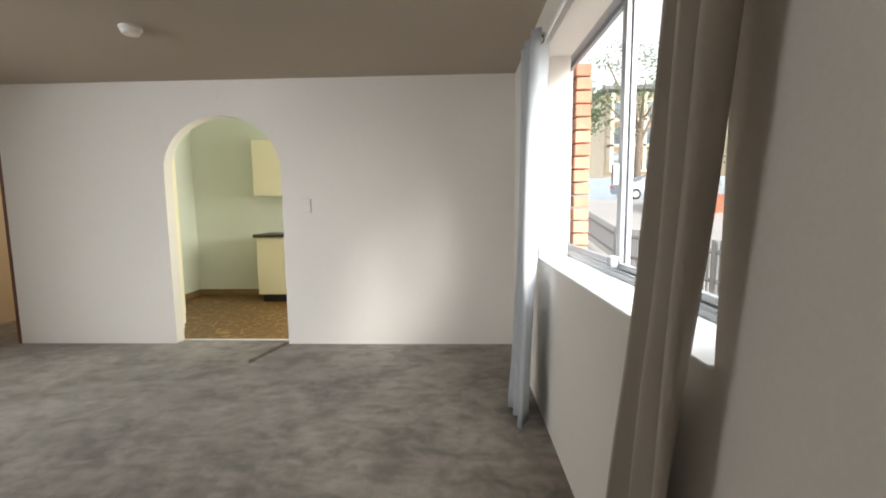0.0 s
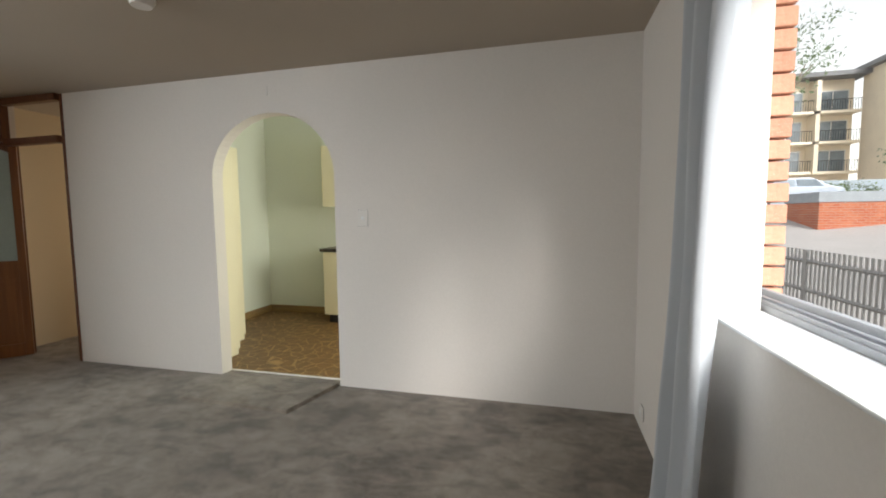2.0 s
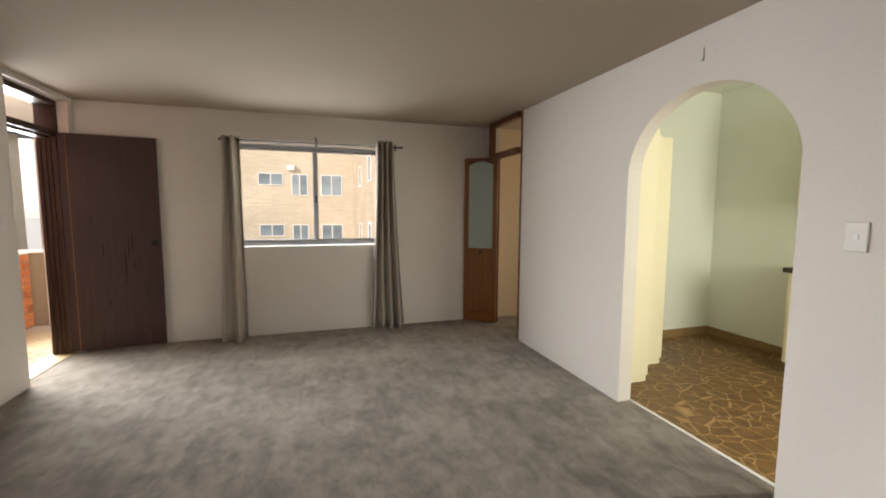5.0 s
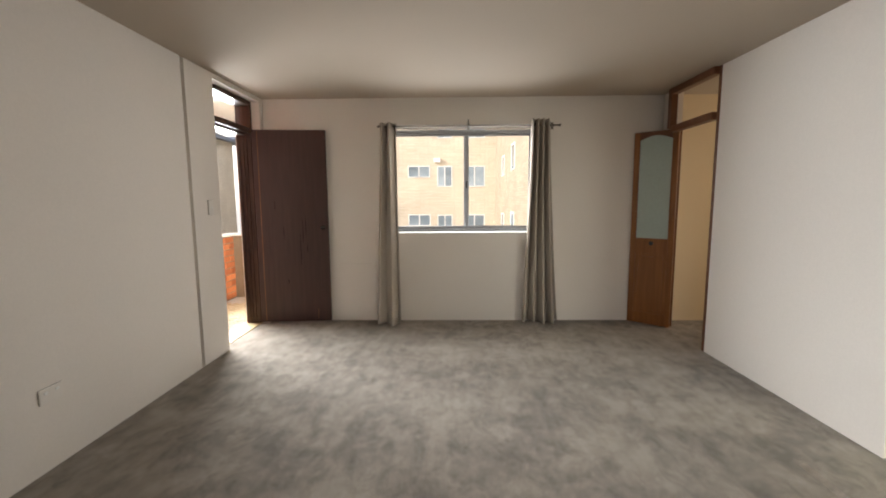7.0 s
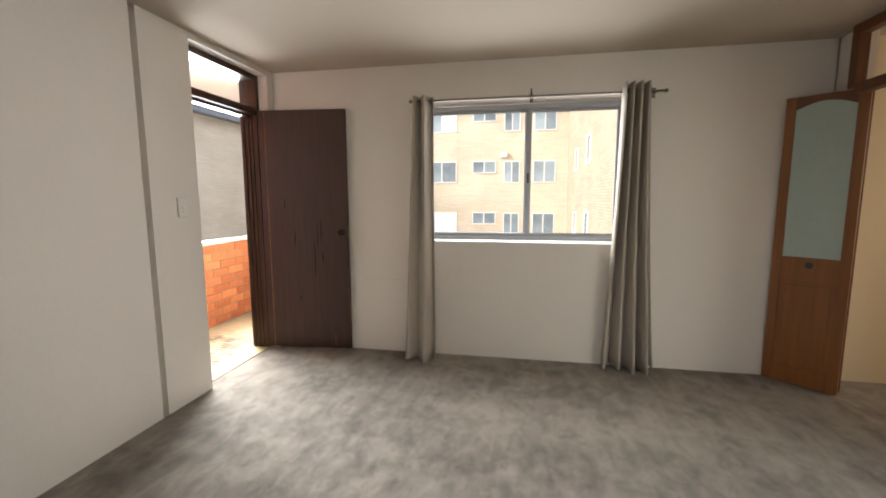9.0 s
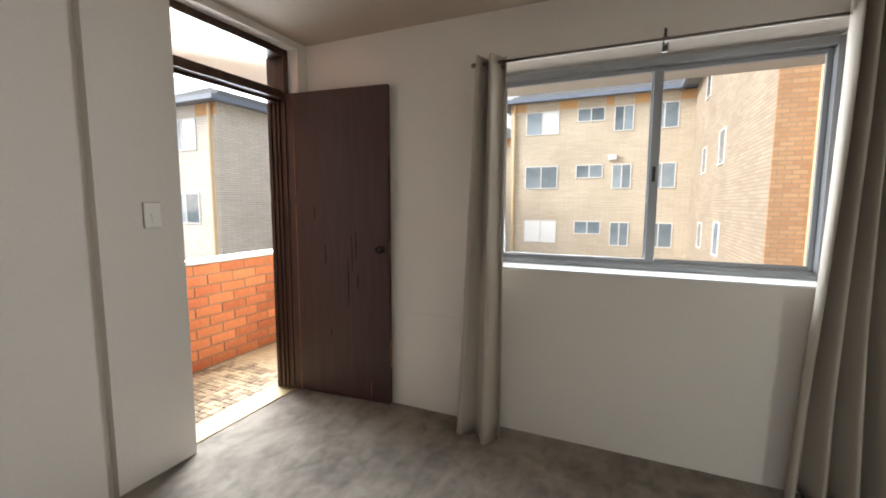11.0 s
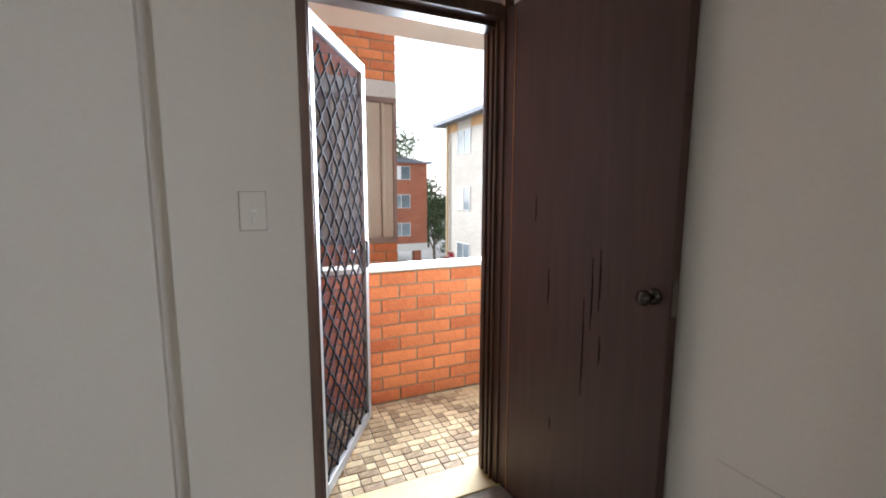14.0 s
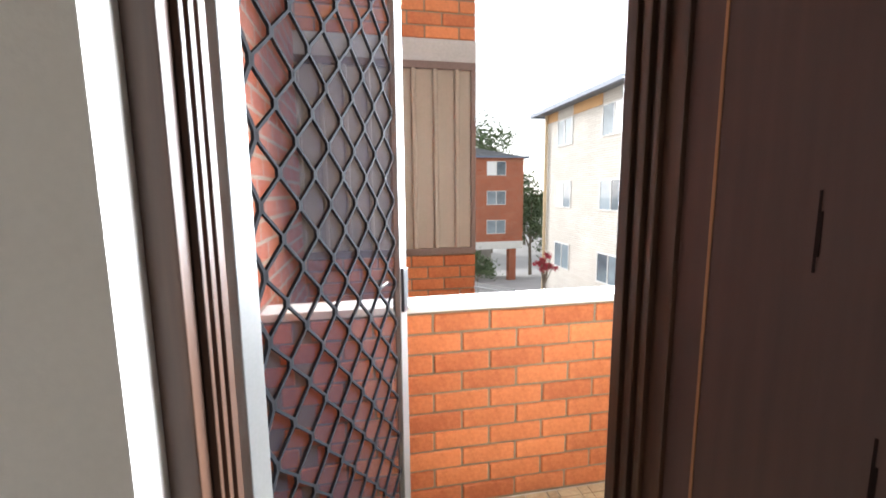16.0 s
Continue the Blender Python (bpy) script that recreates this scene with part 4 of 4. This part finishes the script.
balcony_block("cream rendered flats with recessed balconies across the street", 17.0, 28.2, 50, 60, 13.8, (5.1, 7.9, 10.7), (17.6, 21.2, 24.9))
balcony_block("cream flats with deep balconies and a wide dark roof edge", 28.6, 46, 43, 49.5, 14.2, (4.6, 7.5, 10.4), (29.2, 33.2, 37.2, 41.2))
solid("street_wall", boxes((6, 20, 30.5, 30.8, 0, 3.1)), mat("blue_grey_paint", (0.30, 0.36, 0.40), 0.7, 0.1, 2, 30, 0.2), "blue-grey boundary fence along the street", "wall")
solid("garden_bed", boxes((1.05, 4.9, -1.0, 16.0, -0.75, -0.535)), GROUND, "stony garden strip below the street window", "ground")
solid("road", boxes((5.05, 60.0, -40.0, 12.0, -0.75, -0.54)), ASPHALT, "pale concrete driveway beyond the fence", "road")


# picket fence
def fence_run(pts):
    f = thing("picket_fence", "grey weathered timber picket fence on the garden edge", "fence")
    bm0 = bmesh.new()
    box(bm0, -0.035, 0.035, -0.009, 0.009, 0, 1.0)
    picket = mesh_of("picket", bm0, FENCEWOOD)
    for (xa, ya), (xb, yb) in zip(pts, pts[1:]):
        n = int(math.hypot(xb - xa, yb - ya) / 0.125)
        ang = math.degrees(math.atan2(yb - ya, xb - xa))
        for i in range(n):
            x, y = xa + (xb - xa) * i / n, ya + (yb - ya) * i / n
            shared("picket", picket, f, pose(x, y, ground_z(x, y) + 0.12, 0, 0, ang))
        for zr in (0.35, 0.9):
            part("rail", rod(bmesh.new(), (xa, ya, ground_z(xa, ya) + zr), (xb, yb, ground_z(xb, yb) + zr), 0.04, seg=4), FENCEWOOD, f)
        part("post", boxes((xa - 0.05, xa + 0.05, ya - 0.05, ya + 0.05, ground_z(xa, ya) - 0.2, ground_z(xa, ya) + 1.12)), FENCEWOOD, f)


fence_run([(4.85, 15.5), (4.95, 13.1), (5.0, 10.7), (5.0, 8.3), (5.0, 5.9), (5.0, 3.5), (5.0, 1.1)])
fence_run([(-9.5, -21.0), (-10.2, -15.0)])

# raised brick planter by the driveway
planter = thing("brick_planter", "low red brick planter wall with a blue-grey cap beside the driveway", "planter")
part("wall", boxes((9.0, 20.0, 18.0, 20.0, 0.0, 1.6)), REDFAR, planter)
part("cap", boxes((8.95, 12.6, 17.95, 20.05, 1.6, 1.95), bevel=0.02), mat("slate_cap", (0.28, 0.31, 0.33), 0.8, 0.15, 3, 40, 0.2), planter)


def leafy(name, label, at, r, count, size, seed, squash=0.8, material=None, trunk=0.0, category="tree"):
    """A trunk with limbs and an uneven crown of small leaf cards in clumps."""
    rng = random.Random(seed)
    tr = thing(name, label, category)
    x, y, z = at
    cz = z + trunk
    if trunk:
        bm = bmesh.new()
        rod(bm, (x, y, z - 0.3), (x + 0.1, y, z + trunk * 0.6), 0.035 * trunk, 0.024 * trunk, 10)
        for k in range(6):
            a = k * 1.05 + rng.random()
            rod(bm, (x + 0.1, y, z + trunk * (0.5 + 0.04 * k)), (x + r * 0.7 * math.cos(a), y + r * 0.7 * math.sin(a), cz + r * squash * rng.uniform(-0.2, 0.6)), 0.016 * trunk, 0.004 * trunk, 7)
        part("trunk", bm, BARK, tr)
    verts, faces = [], []
    clumps = []
    for k in range(max(8, count // 70)):
        a, e, q = rng.uniform(0, 6.283), rng.uniform(-0.7, 1.0), r * rng.uniform(0.35, 1.0)
        clumps.append((x + q * math.cos(a) * math.sqrt(1 - e * e * 0.8), y + q * math.sin(a) * math.sqrt(1 - e * e * 0.8), cz + q * e * squash))
    for i in range(count):
        c = clumps[rng.randrange(len(clumps))]
        p = Vector((rng.gauss(c[0], r * 0.17), rng.gauss(c[1], r * 0.17), rng.gauss(c[2], r * 0.12)))
        d = Vector((rng.uniform(-1, 1), rng.uniform(-1, 1), rng.uniform(-1, 1))).normalized()
        s = d.orthogonal().normalized()
        L = size * rng.uniform(0.6, 1.4)
        k = len(verts)
        verts += [p - d * L, p + s * L * 0.4, p + d * L, p - s * L * 0.4]
        faces.append((k, k + 1, k + 2, k + 3))
    me = bpy.data.meshes.new("crown")
    me.from_pydata([tuple(v) for v in verts], [], faces)
    me.materials.append(material or LEAF)
    ob = new("crown", me)
    ob.parent = tr
    return tr


leafy("tree", "tall gum tree with an airy crown across the street", (15.0, 36.0, 1.5), 3.8, 1500, 0.17, 3, 1.2, trunk=9.0)
leafy("tree", "gum tree further along the street", (10.5, 44.0, 1.5), 4.5, 2400, 0.26, 5, 0.9, trunk=9.5)
leafy("tree", "leafy tree behind the red brick flats", (-18.5, -58.0, -9.5), 7.0, 4200, 0.32, 8, 0.6, trunk=16.5)
leafy("tree", "green tree beside the red brick flats", (-23.0, -44.0, -8.5), 3.2, 3400, 0.22, 9, 1.4, trunk=6.5)
for k in range(7):
    leafy("tree", "distant green trees beyond the rooftops", (-62 + k * 11.0, -78.0 - (k % 3) * 5, -10.5), 7.5, 1500, 0.7, 40 + k, 0.7, trunk=9.0 + (k % 2) * 2)
leafy("bush", "round green tree behind the planter", (24.0, 34.0, 1.5), 2.6, 3000, 0.14, 11, 0.8, trunk=3.4, category="shrub")
leafy("bush", "dense green shrub beyond the picket fence", (7.9, 11.2, -0.55), 0.75, 1500, 0.06, 12, 0.9, trunk=1.0, category="shrub")
leafy("bush", "low green shrub beside the planter", (14.5, 26.0, 1.4), 1.0, 1500, 0.09, 15, 0.6, trunk=0.7, category="shrub")
leafy("bush", "grey-green shrub below the parapet", (-10.2, -20.5, -4.2), 1.1, 1800, 0.10, 13, 0.8, trunk=1.6, category="shrub")
leafy("flower_bush", "red flowering plant below the parapet", (-11.7, -15.5, -3.9), 0.45, 400, 0.09, 14, 1.3, FLOWER, trunk=2.2, category="shrub")


def parked_car(at, turn, label):
    c = thing("car", label, "car", at=pose(*at, 0, 0, turn))
    prof = [(-2.1, 0.35), (-2.15, 0.75), (-1.9, 0.95), (-1.2, 1.02), (-0.55, 1.42), (0.75, 1.45), (1.55, 1.02), (2.05, 0.95), (2.15, 0.6), (2.1, 0.35)]
    bm = bmesh.new()
    sides = []
    for y, k in ((-0.85, 0), (0.85, 0)):
        sides.append([bm.verts.new((x, y * (0.82 if z > 1.2 else 1.0), z)) for x, z in prof])
    n = len(prof)
    for i in range(n):
        bm.faces.new((sides[0][i], sides[0][(i + 1) % n], sides[1][(i + 1) % n], sides[1][i]))
    bm.faces.new(sides[0][::-1])
    bm.faces.new(sides[1])
    bmesh.ops.recalc_face_normals(bm, faces=bm.faces)
    bmesh.ops.bevel(bm, geom=list(bm.edges), offset=0.05, segments=2, affect="EDGES")
    part("body", bm, CARPAINT, c)
    for y in (-0.80, 0.80):
        for x0, x1 in ((-0.75, 0.0), (0.08, 0.95)):
            bw = bmesh.new()
            s = 1 if y > 0 else -1
            vs = [bw.verts.new(p) for p in ((x0 - 0.2 if x0 < -0.5 else x0, y + s * 0.07, 1.04), (x1 + (0.25 if x1 > 0.5 else 0), y + s * 0.07, 1.04), (x1 - (0.1 if x1 > 0.5 else 0), y - s * 0.07, 1.36), (x0 + (0.15 if x0 < -0.5 else 0), y - s * 0.07, 1.36))]
            bw.faces.new(vs)
            sg = bmesh.ops.extrude_face_region(bw, geom=list(bw.faces))
            for v in sg["geom"]:
                if isinstance(v, bmesh.types.BMVert):
                    v.co.y += s * 0.015
            bmesh.ops.recalc_face_normals(bw, faces=bw.faces)
            part("side_window", bw, FARGLASS, c)
        for x in (-1.35, 1.35):
            wh = part("wheel", rod(bmesh.new(), (x, y - 0.1, 0.31), (x, y + 0.1, 0.31), 0.31, seg=24), TYRE, c)
            part("rim", rod(bmesh.new(), (x, y - 0.11, 0.31), (x, y + 0.11, 0.31), 0.19, seg=16), ALU, wh)
    part("headlight", boxes((2.06, 2.16, -0.75, -0.45, 0.68, 0.82), bevel=0.02), WHITE, c)
    part("headlight", boxes((2.06, 2.16, 0.45, 0.75, 0.68, 0.82), bevel=0.02), WHITE, c)
    part("tail_light", boxes((-2.18, -2.08, -0.78, -0.5, 0.72, 0.86), bevel=0.02), FLOWER, c)
    part("tail_light", boxes((-2.18, -2.08, 0.5, 0.78, 0.72, 0.86), bevel=0.02), FLOWER, c)


parked_car((11.75, 26.0, ground_z(11.75, 26.0)), 3, "silver-blue hatchback parked at the kerb")

# ---- brick and tile pieces ----


def brick_mesh(name, lx, ly, lz, material):
    bm = bmesh.new()
    box(bm, -lx / 2, lx / 2, -ly / 2, ly / 2, -lz / 2, lz / 2)
    bmesh.ops.bevel(bm, geom=list(bm.edges), offset=0.004, segments=1, affect="EDGES")
    return mesh_of(name, bm, material)


BR = brick_mesh("brick", 0.230, 0.100, 0.076, BRICK)
BRS = brick_mesh("brick", 0.230, 0.100, 0.076, BRICK_LIT)
BRH = brick_mesh("brick", 0.110, 0.100, 0.076, BRICK)
prng = random.Random(21)


def lay(parent_ob, x0, x1, y, z0, z1, face, skip=None):
    """Courses along x with faces at y."""
    row = 0
    z = z0
    while z + 0.076 <= z1 + 0.01:
        x = x0 + (0 if row % 2 else -0.12)
        while x < x1 - 0.06:
            a, b = max(x, x0), min(x + 0.23, x1)
            if b - a > 0.2:
                me, c = BR, (a + b) / 2
            elif b - a > 0.09:
                me, c = BRH, (a + 0.055 if a > x else b - 0.055)
            else:
                me = None
            if me:
                shared("brick", me, parent_ob, pose(c, y - face * 0.05 + prng.uniform(-0.002, 0.002), z + 0.038, 0, prng.uniform(-0.4, 0.4), prng.uniform(-0.5, 0.5)))
            x += 0.24
        z += 0.086
        row += 1


par = thing("parapet", "orange-red brick parapet along the walkway", "parapet", kind="structure")
lay(par, PX0, PX1, PY, -0.028, 0.835, 1)
wing = thing("wing_wall", "red brick wall of the neighbouring wing", "wall", kind="structure")
lay(wing, CX, -3.55, CY, 0.002, 0.862, 1)
lay(wing, CX, -3.55, CY, 2.350, 4.2, 1)
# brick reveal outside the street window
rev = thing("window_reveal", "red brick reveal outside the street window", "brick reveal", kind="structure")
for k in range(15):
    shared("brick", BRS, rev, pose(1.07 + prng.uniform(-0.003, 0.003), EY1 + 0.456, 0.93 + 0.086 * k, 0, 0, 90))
tm = []
for w in (0.046, 0.096):
    bt = bmesh.new()
    box(bt, -w / 2, w / 2, -0.023, 0.023, -0.004, 0.004)
    bmesh.ops.bevel(bt, geom=[e for e in bt.edges if all(v.co.z > 0 for v in e.verts)], offset=0.002, segments=1, affect="EDGES")
    tm.append(mesh_of("tile", bt, TILE))
tiles = thing("walkway_tiles", "brown and ochre mosaic floor tiles on the walkway", "floor tiles", kind="structure")
rest = bmesh.new()
made_tiles = 0
row = 0
y = PY + 0.03
while y < -0.26:
    x = -5.75 - (0.05 if row % 2 else 0.0)
    while x < PX1 - 0.06:
        small = prng.random() < 0.6
        w = 0.046 if small else 0.096
        if x > -5.05 and made_tiles < 300:
            shared("tile", tm[0 if small else 1], tiles, pose(x + w / 2, y, -0.038, prng.uniform(-0.4, 0.4), prng.uniform(-0.4, 0.4), 0))
            made_tiles += 1
        else:
            box(rest, x, x + w, y - 0.023, y + 0.023, -0.042, -0.034)
        x += w + 0.005
    y += 0.051
    row += 1
part("far_tiles", rest, TILE, tiles)
tagged(tiles.children[-1], kind="stuff")
